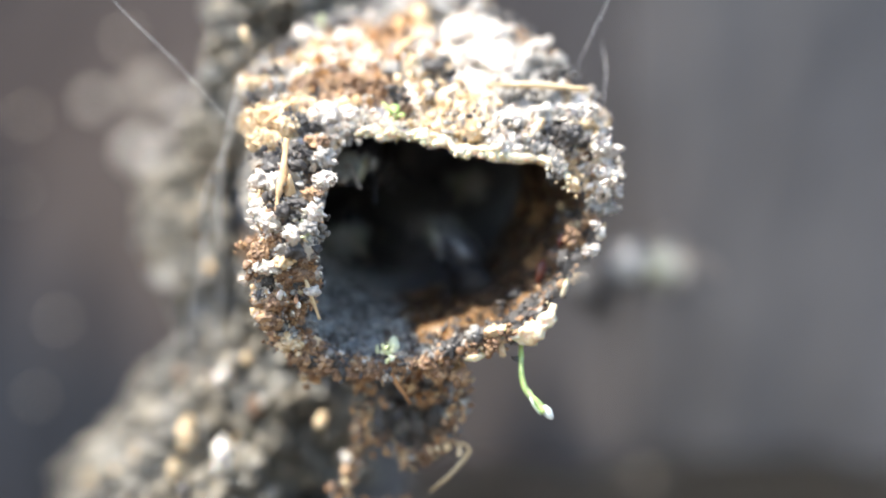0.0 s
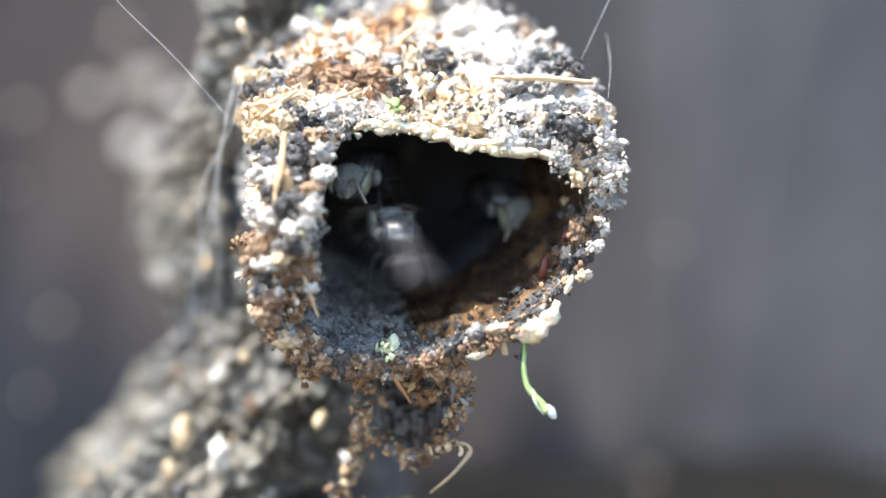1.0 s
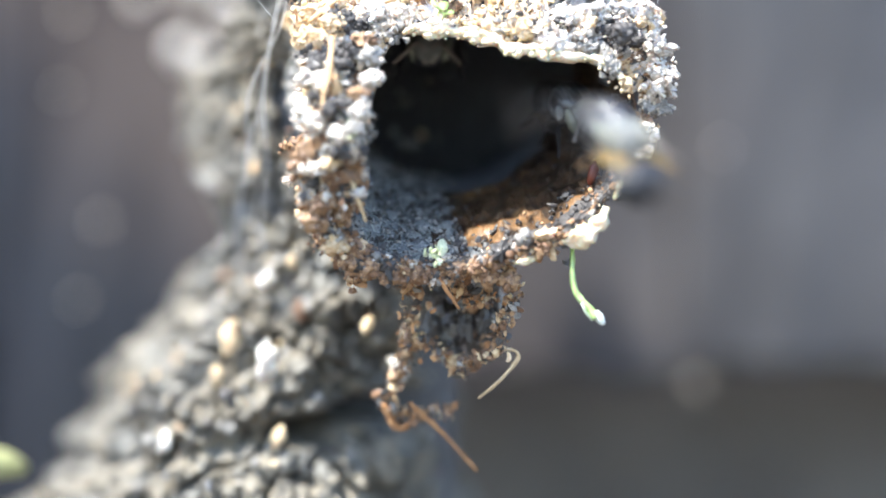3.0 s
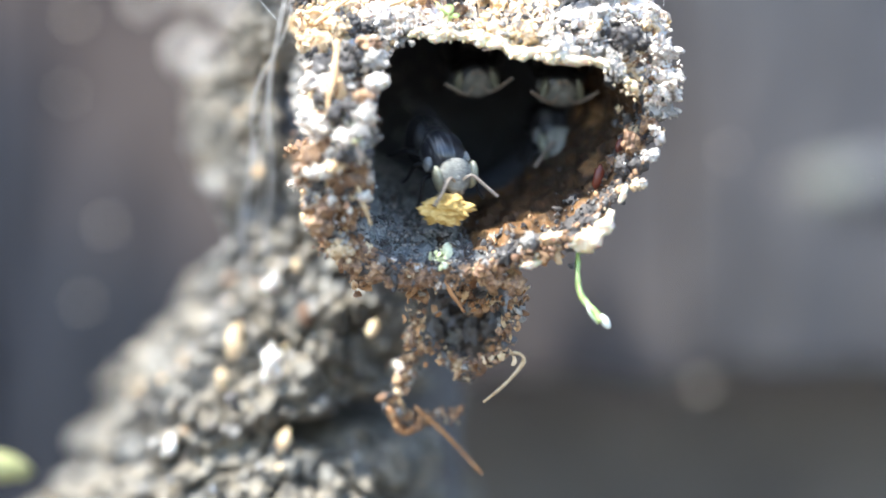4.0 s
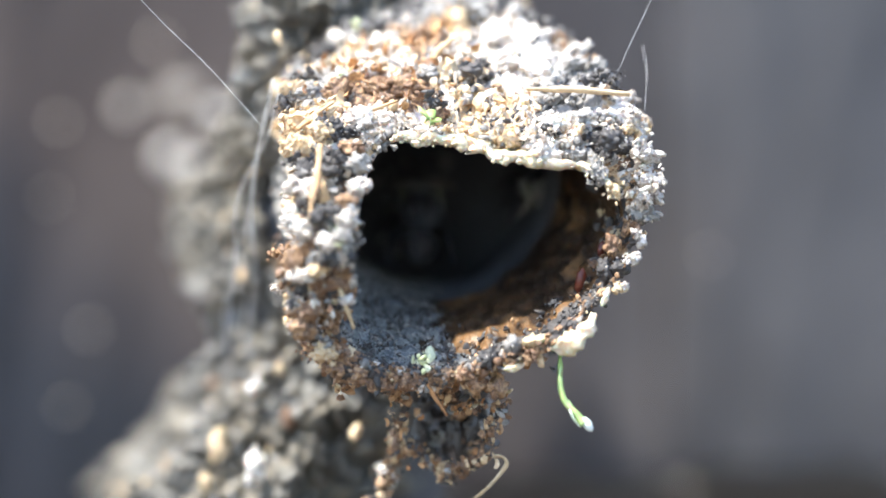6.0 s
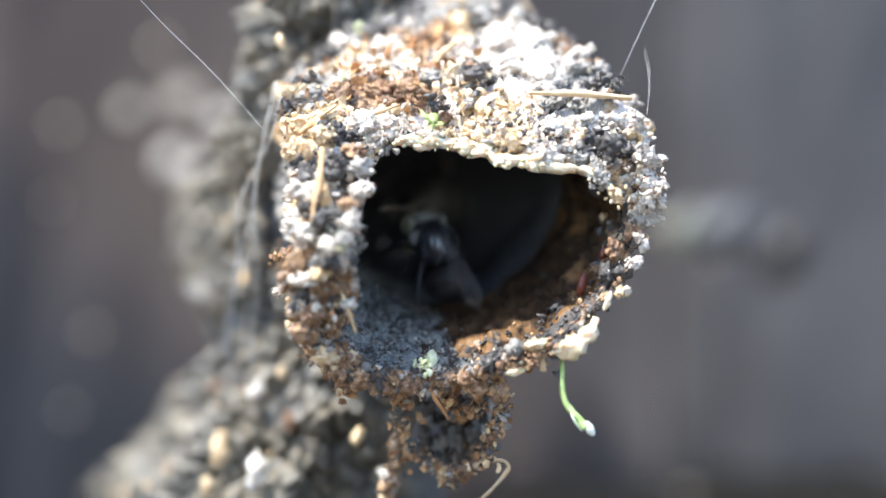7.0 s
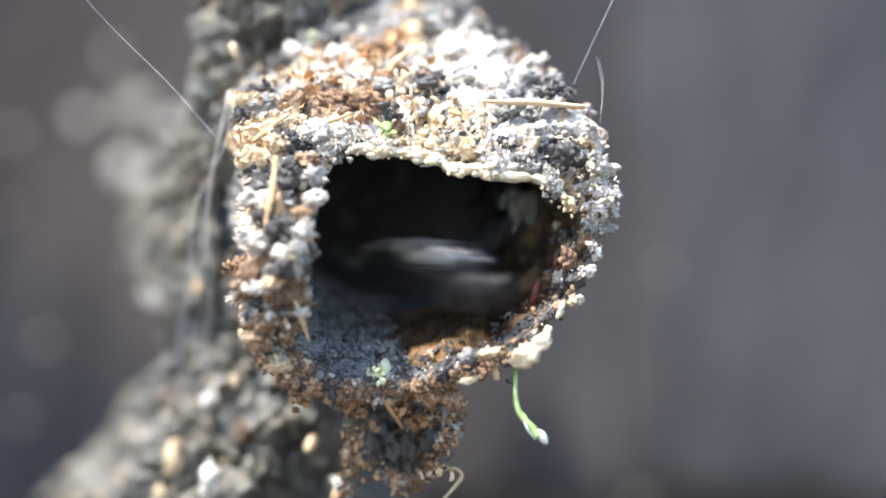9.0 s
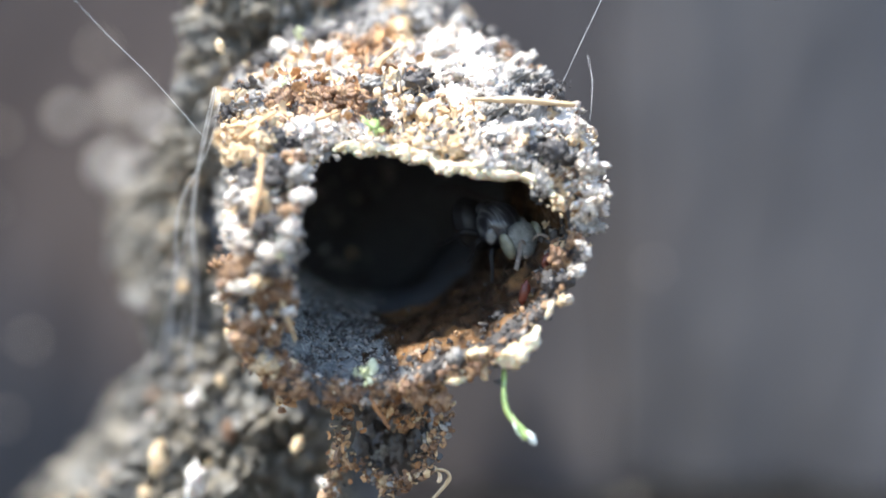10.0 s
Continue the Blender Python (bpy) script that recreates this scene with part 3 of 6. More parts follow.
# knobs that stand out of the crust: x, z, how far they stand forward, size, kind, tilt, grains on them
for x, z, fore, r, kind, tilt, sugar in (
        (-4.35, 5.23, 0.35, (0.62, 0.45, 0.48), "sand", 10, 40), (-3.50, 5.20, 0.30, (0.42, 0.4, 0.36), "sand", 0, 26), (-5.90, 4.90, 0.30, (0.48, 0.4, 0.40), "amber", 15, 12),
        (-6.66, 5.20, 0.25, (0.42, 0.4, 0.32), "amber", -10, 8), (-5.90, 5.65, 0.25, (0.62, 0.25, 0.20), "amber", -35, 4), (-5.40, 5.00, 0.25, (0.34, 0.3, 0.40), "dark", 0, 0),
        (-5.25, 3.76, 0.40, (0.40, 0.3, 0.34), "dark", 0, 4), (2.37, 4.03, 0.55, (0.66, 0.4, 0.42), "sand", 5, 70), (0.48, 4.60, 0.30, (0.32, 0.3, 0.26), "amber", 0, 0),
        (1.10, 4.45, 0.35, (0.40, 0.3, 0.28), "amber", 0, 0), (-0.05, 4.75, 0.30, (0.30, 0.3, 0.24), "amber", 0, 4), (-1.20, 7.00, 0.15, (0.36, 0.3, 0.55), "amber", 10, 4),
        (-0.57, 6.20, 0.15, (0.42, 0.3, 0.34), "amber", 0, 6), (4.37, 3.45, 0.75, (0.30, 0.30, 0.66), "grey", -24, 70), (5.15, 3.60, 0.10, (0.42, 0.3, 0.40), "rust", 0, 10),
        (3.60, 3.95, 0.40, (0.40, 0.3, 0.34), "grey", 0, 26), (3.84, 5.23, 0.30, (0.50, 0.4, 0.40), "sand", 0, 70), (5.52, 5.25, 0.25, (0.46, 0.4, 0.46), "sand", 0, 70),
        (6.10, 4.10, 0.20, (0.40, 0.4, 0.50), "sand", 0, 60), (6.45, 3.05, 0.30, (0.46, 0.4, 0.30), "sand", 20, 60), (6.05, 2.25, 0.55, (0.26, 0.25, 0.40), "sand", 0, 14),
        (5.10, 2.50, 0.60, (0.24, 0.25, 0.22), "sand", 0, 8), (2.40, 6.90, 0.10, (0.50, 0.4, 0.42), "sand", 0, 60), (1.10, 7.40, 0.10, (0.46, 0.4, 0.40), "sand", 0, 60),
        (0.48, 6.00, 0.20, (0.42, 0.4, 0.34), "sand", 0, 50), (2.80, 5.05, 0.25, (0.46, 0.4, 0.36), "sand", 0, 56), (-4.77, 8.07, 0.10, (0.70, 0.5, 0.50), "sand", 10, 80),
        (-4.98, 7.33, 0.10, (0.52, 0.4, 0.36), "sand", -20, 50), (-3.93, 7.20, 0.10, (0.40, 0.4, 0.36), "sand", 0, 30), (-2.67, 6.50, 0.15, (0.72, 0.4, 0.42), "rust", 10, 0),
        (-5.29, 6.39, 0.15, (0.52, 0.4, 0.42), "rust", 0, 0), (-2.88, 8.50, 0.10, (0.60, 0.4, 0.30), "rust", 10, 0), (-1.40, 8.60, 0.10, (0.72, 0.4, 0.32), "rust", -8, 0),
        (-3.50, 5.95, 0.15, (0.40, 0.3, 0.30), "rust", 0, 4),
        (-4.70, 4.20, 1.0, (0.44, 0.4, 0.24), "rust", 0, 8), (-4.50, 3.55, 1.3, (0.50, 0.4, 0.34), "grey", 12, 30), (-5.40, 3.25, 1.3, (0.34, 0.3, 0.20), "dark", 0, 2),
        (-4.38, 2.75, 1.5, (0.42, 0.4, 0.30), "sand", -20, 30), (-4.80, 2.15, 1.6, (0.36, 0.4, 0.26), "rust", 15, 16), (-5.25, 1.85, 1.4, (0.40, 0.3, 0.16), "dark", 0, 2),
        (-4.72, 1.50, 1.6, (0.38, 0.4, 0.30), "sand", 14, 30), (-4.95, 0.95, 1.6, (0.32, 0.4, 0.22), "grey", -14, 14), (-5.55, 0.70, 1.5, (0.34, 0.4, 0.32), "sand", -8, 20),
        (-5.90, 1.55, 1.2, (0.26, 0.3, 0.26), "dark", 0, 2), (-6.20, 2.60, 0.8, (0.34, 0.3, 0.40), "sand", 0, 22), (-6.75, 2.75, 0.4, (0.30, 0.3, 0.34), "sand", 0, 20),
        (-6.85, 1.95, 0.4, (0.32, 0.3, 0.30), "amber", 0, 10), (-6.40, 1.15, 0.7, (0.38, 0.3, 0.30), "sand", 0, 14), (-6.75, 0.10, 0.4, (0.34, 0.3, 0.42), "rust", 20, 4),
        (-7.30, -0.05, 0.2, (0.26, 0.3, 0.40), "rust", 0, 2), (-7.30, -0.95, 0.2, (0.24, 0.3, 0.24), "sand", 0, 8), (-6.40, -0.55, 0.7, (0.34, 0.3, 0.26), "sand", 0, 12),
        (-5.90, -0.35, 0.9, (0.32, 0.3, 0.26), "amber", 0, 6), (-5.45, 0.10, 1.2, (0.34, 0.3, 0.30), "dark", 0, 4), (-6.20, -1.80, 0.5, (0.44, 0.3, 0.40), "rust", 0, 6),
        (-6.50, -2.45, 0.5, (0.44, 0.4, 0.36), "rust", 0, 8), (-5.70, -3.40, 0.4, (0.42, 0.4, 0.40), "amber", 20, 20), (-5.30, -4.00, 0.3, (0.28, 0.3, 0.36), "rust", 0, 2),
        (-4.50, -4.20, 0.3, (0.44, 0.3, 0.30), "rust", 10, 4), (-3.70, -4.50, 0.3, (0.40, 0.3, 0.34), "rust", 0, 4), (-2.70, -4.50, 0.3, (0.38, 0.3, 0.32), "rust", 0, 4),
        (-1.40, -4.35, 0.3, (0.46, 0.3, 0.34), "rust", 0, 4), (-0.15, -4.55, 0.3, (0.40, 0.3, 0.34), "rust", 0, 2), (0.70, -4.70, 0.2, (0.36, 0.3, 0.40), "rust", 0, 2),
        (0.40, -3.60, 0.3, (0.40, 0.3, 0.34), "dark", 0, 4), (1.20, -3.10, 0.3, (0.34, 0.3, 0.30), "grey", 0, 6), (1.90, -2.95, 0.3, (0.30, 0.3, 0.26), "amber", 0, 4),
        (6.05, 0.70, 0.2, (0.18, 0.2, 0.26), "sand", 20, 8), (5.75, 0.10, 0.2, (0.26, 0.2, 0.24), "sand", 0, 6), (5.40, -0.95, 0.2, (0.17, 0.2, 0.18), "sand", 0, 4),
        (4.70, -0.35, 0.2, (0.30, 0.3, 0.40), "dark", 0, 2), (4.95, 0.55, 0.2, (0.30, 0.3, 0.40), "rust", 0, 2), (5.20, -0.30, 0.1, (0.34, 0.3, 0.34), "dark", 0, 2)):
    p, y = on_crust(x, z)
    clod(p - Vector((0, fore, 0)), r, kind, tilt, sugar)
for i in range(130):
    # lesser knobs all over the outside and the rim
    th = rng.uniform(-0.1, math.pi + 1.3)
    p = tube(th, 0, False).lerp(tube(th, 0.1, True), rng.uniform(0, 0.7)) if i % 3 == 0 else tube(th, rng.uniform(0, 1) ** 1.2 * 7.5, False)
    r = rng.uniform(0.16, 0.42)
    k = kind_at(p)
    clod(p - Vector((0, 0.12, 0)), (r * rng.uniform(0.8, 1.5), r, r * rng.uniform(0.6, 1.0)), k, rng.uniform(-40, 40), int(40 * r) if k in ("sand", "grey") else 3)
for k, spot in spots.items():
    crumbs({"sand": "sand_coating", "rust": "brown_coating", "dark": "dark_coating", "grey": "grey_coating", "amber": "amber_coating"}[k], spot, mat_stuff[k], nest)
# fine grit on the floor inside the mouth
lining = {"dark": [], "rust": [], "grey": []}
for i in range(2400):
    th = rng.uniform(math.pi * 0.95, 2 * math.pi * 1.03)
    y = rng.uniform(0, 1) ** 1.3 * 9
    p = tube(th, y, True)
    warm = th > math.radians(262)
    k = rng.choice(["rust", "dark"], p=[0.14 if y < 2.0 else 0.08, 0.86 if y < 2.0 else 0.92]) if warm else rng.choice(["dark", "grey"], p=[0.5, 0.5])
    if warm and rng.random() < (0.93 if y > 1.6 else 0.3):
        continue
    lining[k].append((p, 0.035 + 0.06 * rng.random() ** 2 + (0.08 * rng.random() * max(0.0, 1 - y / 4) if warm else 0)))
for i in range(5200):
    th = math.radians(rng.uniform(186, 268))
    p = tube(th, rng.uniform(0, 1) ** 1.1 * 10, True)
    lining["grey" if noise.noise(p * 1.3) + rng.normal(0, 0.3) > 0.12 else "dark"].append((p, 0.014 + 0.09 * rng.random() ** 4))
for k, s in lining.items():
    crumbs("lining_grit", s, mat_stuff[k], nest)

# ---- background ----
def wall_foot(x):
    """Height of the near wall's ragged lower edge."""
    base = float(np.interp(x, [-60, -17, -13, -8, 0, 10, 60], [-45, -40, -20, -13.5, -11.4, -11.0, -10.6]))
    return base + 1.3 * noise.noise(Vector((x * 0.2, 4, 0))) + 0.3 * noise.noise(Vector((x * 0.9, 9, 0)))


def build_wall(y, x0, x1, foot, top, n, m, rough):
    bm = bmesh.new()
    grid = []
    for j in range(m + 1):
        row = []
        for i in range(n + 1):
            x = x0 + (x1 - x0) * i / n
            z0 = foot(x) if callable(foot) else foot
            z = z0 + (top - z0) * (j / m) ** 1.5
            row.append(bm.verts.new((x, y + rough * noise.fractal(Vector((x * 0.12, z * 0.04, y)), 1.0, 2.0, 3), z)))
        grid.append(row)
    for j in range(m):
        for i in range(n):
            bm.faces.new((grid[j][i], grid[j][i + 1], grid[j + 1][i + 1], grid[j + 1][i]))
    edge = bmesh.ops.extrude_face_region(bm, geom=bm.faces[:])
    for v in edge["geom"]:
        if isinstance(v, bmesh.types.BMVert):
            v.co.y += 14
    bmesh.ops.recalc_face_normals(bm, faces=bm.faces)
    return bm


def wall_material(name, colors, across, along):
    """Weathered boards: tones that run in long upright streaks."""
    m = material(name, colors, 1.2, 0.8, 0.5, spread=0.12, coarse=6)
    n, l = m.node_tree.nodes, m.node_tree.links
    stretch = n.new("ShaderNodeMapping")
    stretch.inputs["Scale"].default_value = (1.0 / across, 1.0, 1.0 / along)
    co = [x for x in n if x.bl_idname == "ShaderNodeTexCoord"][0]
    l.new(co.outputs["Object"], stretch.inputs["Vector"])
    for tex in [x for x in n if x.bl_idname == "ShaderNodeTexNoise"]:
        l.new(stretch.outputs[0], tex.inputs["Vector"])
    return m


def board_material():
    """One weathered wall: brown, then grey along its length, with upright streaks and a fade to dark slate blue low at
    one end.
    """
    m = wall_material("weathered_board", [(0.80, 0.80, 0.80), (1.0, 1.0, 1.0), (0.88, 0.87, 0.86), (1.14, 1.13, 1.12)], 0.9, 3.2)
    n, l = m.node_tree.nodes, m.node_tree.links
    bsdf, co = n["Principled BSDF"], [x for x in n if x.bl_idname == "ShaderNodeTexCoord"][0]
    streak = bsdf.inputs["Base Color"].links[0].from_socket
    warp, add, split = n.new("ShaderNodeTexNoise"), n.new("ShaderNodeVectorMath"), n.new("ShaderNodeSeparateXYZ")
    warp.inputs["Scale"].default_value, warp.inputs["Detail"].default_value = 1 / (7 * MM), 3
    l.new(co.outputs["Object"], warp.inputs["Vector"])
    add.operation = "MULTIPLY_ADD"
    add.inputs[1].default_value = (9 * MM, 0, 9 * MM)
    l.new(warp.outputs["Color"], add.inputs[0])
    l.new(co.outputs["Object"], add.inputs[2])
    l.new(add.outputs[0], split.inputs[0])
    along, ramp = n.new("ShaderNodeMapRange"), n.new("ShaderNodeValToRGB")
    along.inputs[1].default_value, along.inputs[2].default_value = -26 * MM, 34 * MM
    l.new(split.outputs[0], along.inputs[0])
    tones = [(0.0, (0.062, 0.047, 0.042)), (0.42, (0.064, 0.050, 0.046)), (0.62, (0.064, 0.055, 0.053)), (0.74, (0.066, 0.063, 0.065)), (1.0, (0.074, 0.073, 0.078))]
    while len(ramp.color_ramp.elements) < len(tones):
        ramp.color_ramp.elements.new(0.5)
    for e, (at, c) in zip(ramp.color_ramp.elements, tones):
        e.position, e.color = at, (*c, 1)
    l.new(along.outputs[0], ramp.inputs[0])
    # below a slanting line the base colour fades to dark slate blue
    low, fade, slate_mix, tint = n.new("ShaderNodeMath"), n.new("ShaderNodeMapRange"), n.new("ShaderNodeMix"), n.new("ShaderNodeMix")
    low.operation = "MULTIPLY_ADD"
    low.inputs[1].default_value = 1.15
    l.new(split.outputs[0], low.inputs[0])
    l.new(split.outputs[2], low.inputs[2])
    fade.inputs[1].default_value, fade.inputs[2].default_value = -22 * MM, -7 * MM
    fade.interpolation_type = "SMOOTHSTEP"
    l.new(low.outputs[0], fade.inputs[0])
    for x in (slate_mix, tint):
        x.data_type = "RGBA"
    l.new(fade.outputs[0], slate_mix.inputs[0])
    slate_mix.inputs[6].default_value = (0.011, 0.013, 0.020, 1)
    l.new(ramp.outputs[0], slate_mix.inputs[7])
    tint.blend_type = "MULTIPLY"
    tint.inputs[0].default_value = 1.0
    l.new(slate_mix.outputs[2], tint.inputs[6])
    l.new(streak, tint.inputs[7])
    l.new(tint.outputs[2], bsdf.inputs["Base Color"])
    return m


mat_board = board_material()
back = new("backdrop_wall")
tagged(back, "weathered brown and grey board wall far out of focus", "wall", kind="structure")
SEAMS = [-120, -98, -78, -62, -44, -26, -7.5, 9.6, 27.5, 46, 64, 82, 101, 122]
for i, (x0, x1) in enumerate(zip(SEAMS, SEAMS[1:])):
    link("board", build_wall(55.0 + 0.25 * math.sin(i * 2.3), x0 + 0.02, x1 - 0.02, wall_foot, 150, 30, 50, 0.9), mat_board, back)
mat_hollow = wall_material("damp_dark_board", [(0.17, 0.155, 0.155), (0.27, 0.245, 0.24), (0.33, 0.295, 0.285)], 1.5, 1.5)
hollow = link("backdrop_hollow", build_wall(95.0, -300, 300, -70, 330, 60, 40, 3.0), mat_hollow)
tagged(hollow, "dark damp hollow behind the board wall", "wall", kind="structure")

def build_ground():
    bm = bmesh.new()
    bmesh.ops.create_grid(bm, x_segments=60, y_segments=60, size=1.0)
    for v in bm.verts:
        r = v.co.length
        v.co = Vector((v.co.x, v.co.y, 0)) * (400 + 400000 * max(0, r - 0.6))
        v.co.z = -60 + 1.5 * noise.noise(v.co * 0.03)
    return bm


mat_soil = material("dark_soil", [(0.03, 0.025, 0.02), (0.08, 0.065, 0.05), (0.12, 0.10, 0.08)], 2.0, 0.9, 0.6)
tagged(link("ground", build_ground(), mat_soil), "dark bare soil", "ground", kind="structure")

# ---- single grains round the rim ----
GRAIN_MESHES = {}
for k in TINTS:
    GRAIN_MESHES[k] = []
    for i in range(6):
        me = bpy.data.meshes.new("grain")
        v, f = lump(1.0, 0.26)
        me.from_pydata((v * MM).tolist(), [], f.tolist())
        me.polygons.foreach_set("use_smooth", [i % 2 == 0] * len(me.polygons))
        me.materials.append(mat_piece[k])
        GRAIN_MESHES[k].append(me)


def grain(p, r, kind, parent=nest, name="grain"):
    ob = new(name, GRAIN_MESHES[kind][int(rng.integers(6))])
    ob.parent = parent
    ob.matrix_basis = Matrix.LocRotScale(Vector(p) * MM, Euler(rng.uniform(0, 6.28, 3).tolist()), Vector((r, r * rng.uniform(0.7, 1.1), r * rng.uniform(0.7, 1.1))))
    return ob


for i in range(70):
    th = rng.uniform(0, 2 * math.pi)
    f = rng.random()
    p = tube(th, 0, False).lerp(tube(th, 0.1, True), f * 0.9)
    if thin_side(th) and rng.random() < 0.6:
        continue
    p.y -= 0.15 + 0.35 * math.sin(f * math.pi)
    k = kind_at(p)
    if math.sin(th) < -0.5 and k == "sand":
        k = "rust"
    grain(p, rng.uniform(0.08, 0.24), k)
for i in range(50):
    # pale lumps stacked down one side of the mouth
    th = math.radians(rng.uniform(142, 205))
    p = tube(th, 0, False).lerp(tube(th, 0.1, True), rng.uniform(0.35, 1.0))
    p.y -= rng.uniform(0.2, 1.1)
    grain(p, 0.09 + 0.22 * rng.random() ** 1.5, rng.choice(["sand", "grey", "dark", "amber"], p=[0.44, 0.22, 0.16, 0.18]))
for i in range(50):
    # white clusters on the upper corner
    th = math.radians(rng.uniform(5, 42))
    p = tube(th, rng.uniform(0, 1.6), False)
    p.y -= rng.uniform(0.0, 0.4)
    grain(p, rng.uniform(0.07, 0.20), rng.choice(["sand", "amber"], p=[0.85, 0.15]))


# ---- the resin lip over the mouth ----
def build_lip(a0, a1, radius):
    bm = bmesh.new()
    pts = []
    for i in range(60):
        th = math.radians(a0 + (a1 - a0) * i / 59)
        p = tube(th, 0.1, True)
        pts.append(p + Vector((0.10 * noise.noise(Vector((th * 11, 0, 3))), -0.85 + 0.30 * noise.noise(Vector((th * 7, 5, 0))), 0.16 + 0.22 * noise.noise(Vector((th * 9, 0, 9))))))
    sweep(bm, pts, lambda s: radius * (0.55 + 0.45 * math.sin(min(1, s * 6, (1 - s) * 6) * 1.57)) * (1 + 0.7 * noise.noise(Vector((s * 16, 2, 7))) + 0.3 * noise.noise(Vector((s * 40, 2, 1)))), 14, 0.8, 0.7)
    return bm


link("resin_lip", build_lip(123, 29, 0.25), mat_resin, nest, "cream-coloured wax lip over the mouth")
for i in range(64):
    th = math.radians(rng.uniform(22, 124))
    p = tube(th, 0.1, True)
    bm = bmesh.new()
    off = Vector((i * 1.7, 0, 0))
    spheroid(bm, (0, 0, 0), (rng.uniform(0.8, 1.5), rng.uniform(0.8, 1.1), rng.uniform(0.7, 1.1)), seg=12, rings=8, shape=lambda v: v * (1 + 0.4 * noise.noise(v * 1.6 + off)))
    r = 0.05 + 0.15 * rng.random() ** 2
    bmesh.ops.scale(bm, vec=(r, r, r), verts=bm.verts)
    bead = link("resin_bead", bm, mat_resin, nest)
    bead.location = (p + Vector((0, -0.92 - rng.uniform(0, 0.25), rng.uniform(-0.10, 0.38)))) * MM
# the waxy tongue at the lower corner
bm = bmesh.new()
line = smooth_line([(2.53, -0.70, -3.12), (3.01, -1.00, -3.20), (3.51, -1.10, -2.94), (3.97, -1.00, -2.53), (4.23, -0.70, -1.97)], 14)
sweep(bm, line, lambda q: (0.14 + 0.26 * math.sin(math.pi * min(1, q * 1.1))) * (1 + 0.35 * noise.noise(Vector((q * 7, 3, 1)))), 16, 0.85, 0.9)
link("wax_tongue", bm, mat_resin, nest, "pale yellow wax lump on the lower lip")
for pts, r in (([(0.86, -0.60, -4.00), (1.28, -0.90, -3.97), (1.72, -0.70, -3.79)], 0.13), ([(1.89, -0.60, -3.12), (2.13, -0.90, -2.95), (2.43, -0.70, -2.74)], 0.17), ([(4.53, -0.50, -1.66), (4.69, -0.60, -1.34), (4.79, -0.40, -0.99)], 0.12)):
    bm = bmesh.new()
    sweep(bm, smooth_line(pts, 8), lambda q: r * (0.5 + 0.6 * math.sin(math.pi * q)), 12, 0.8, 0.8)
    link("wax_crumb", bm, mat_resin, nest)


# ---- straws, flakes and fibres stuck to the tube ----
def rod(name, pts, radius, mat, parent, label="", flat=0.6, steps=6):
    bm = bmesh.new()
    thick = radius if callable(radius) else (lambda q: radius * (0.75 + 0.35 * math.sin(math.pi * min(1, q * 1.2)) + 0.22 * noise.noise(Vector((q * 6, radius * 50, pts[0][0])))))
    sweep(bm, smooth_line(pts, steps), thick, 9, flat, 0.5)
    return link(name, bm, mat, parent, label)


mat_chip_straw = material("tan_splinter", [(0.34, 0.19, 0.09), (0.56, 0.36, 0.19), (0.62, 0.44, 0.26)], 0.2, 0.7, 0.5)
rod("straw", [(1.78, 1.20, 6.45), (3.31, 1.00, 6.42), (4.57, 0.90, 6.33), (5.63, 0.90, 6.23)], 0.17, mat_straw, nest, "flat pale straw splinter")
rod("straw", [(-5.83, -1.60, 4.29), (-5.90, -2.40, 3.13), (-6.06, -2.90, 2.29), (-6.18, -3.10, 1.50)], 0.14, mat_chip_straw, nest)
rod("straw", [(-5.10, -2.20, -1.02), (-4.86, -1.90, -1.74), (-4.60, -1.60, -2.48)], 0.11, mat_straw, nest)
rod("straw", [(-6.75, -0.50, 4.89), (-6.08, 0.00, 5.45), (-5.42, 0.30, 5.93)], 0.15, mat_chip_straw, nest)
rod("straw", [(-1.75, 2.40, 7.64), (-1.46, 2.80, 8.09), (-0.99, 3.40, 8.47)], 0.16, mat_chip_straw, nest)
rod("straw", [(-1.97, -0.30, -4.49), (-1.66, -0.20, -5.02), (-1.18, -0.10, -5.74)], 0.10, mat_twig, nest)
rod("straw", [(-4.73, 0.60, 5.41), (-3.89, 0.80, 5.69), (-3.05, 1.00, 6.00)], 0.11, mat_chip_straw, nest)


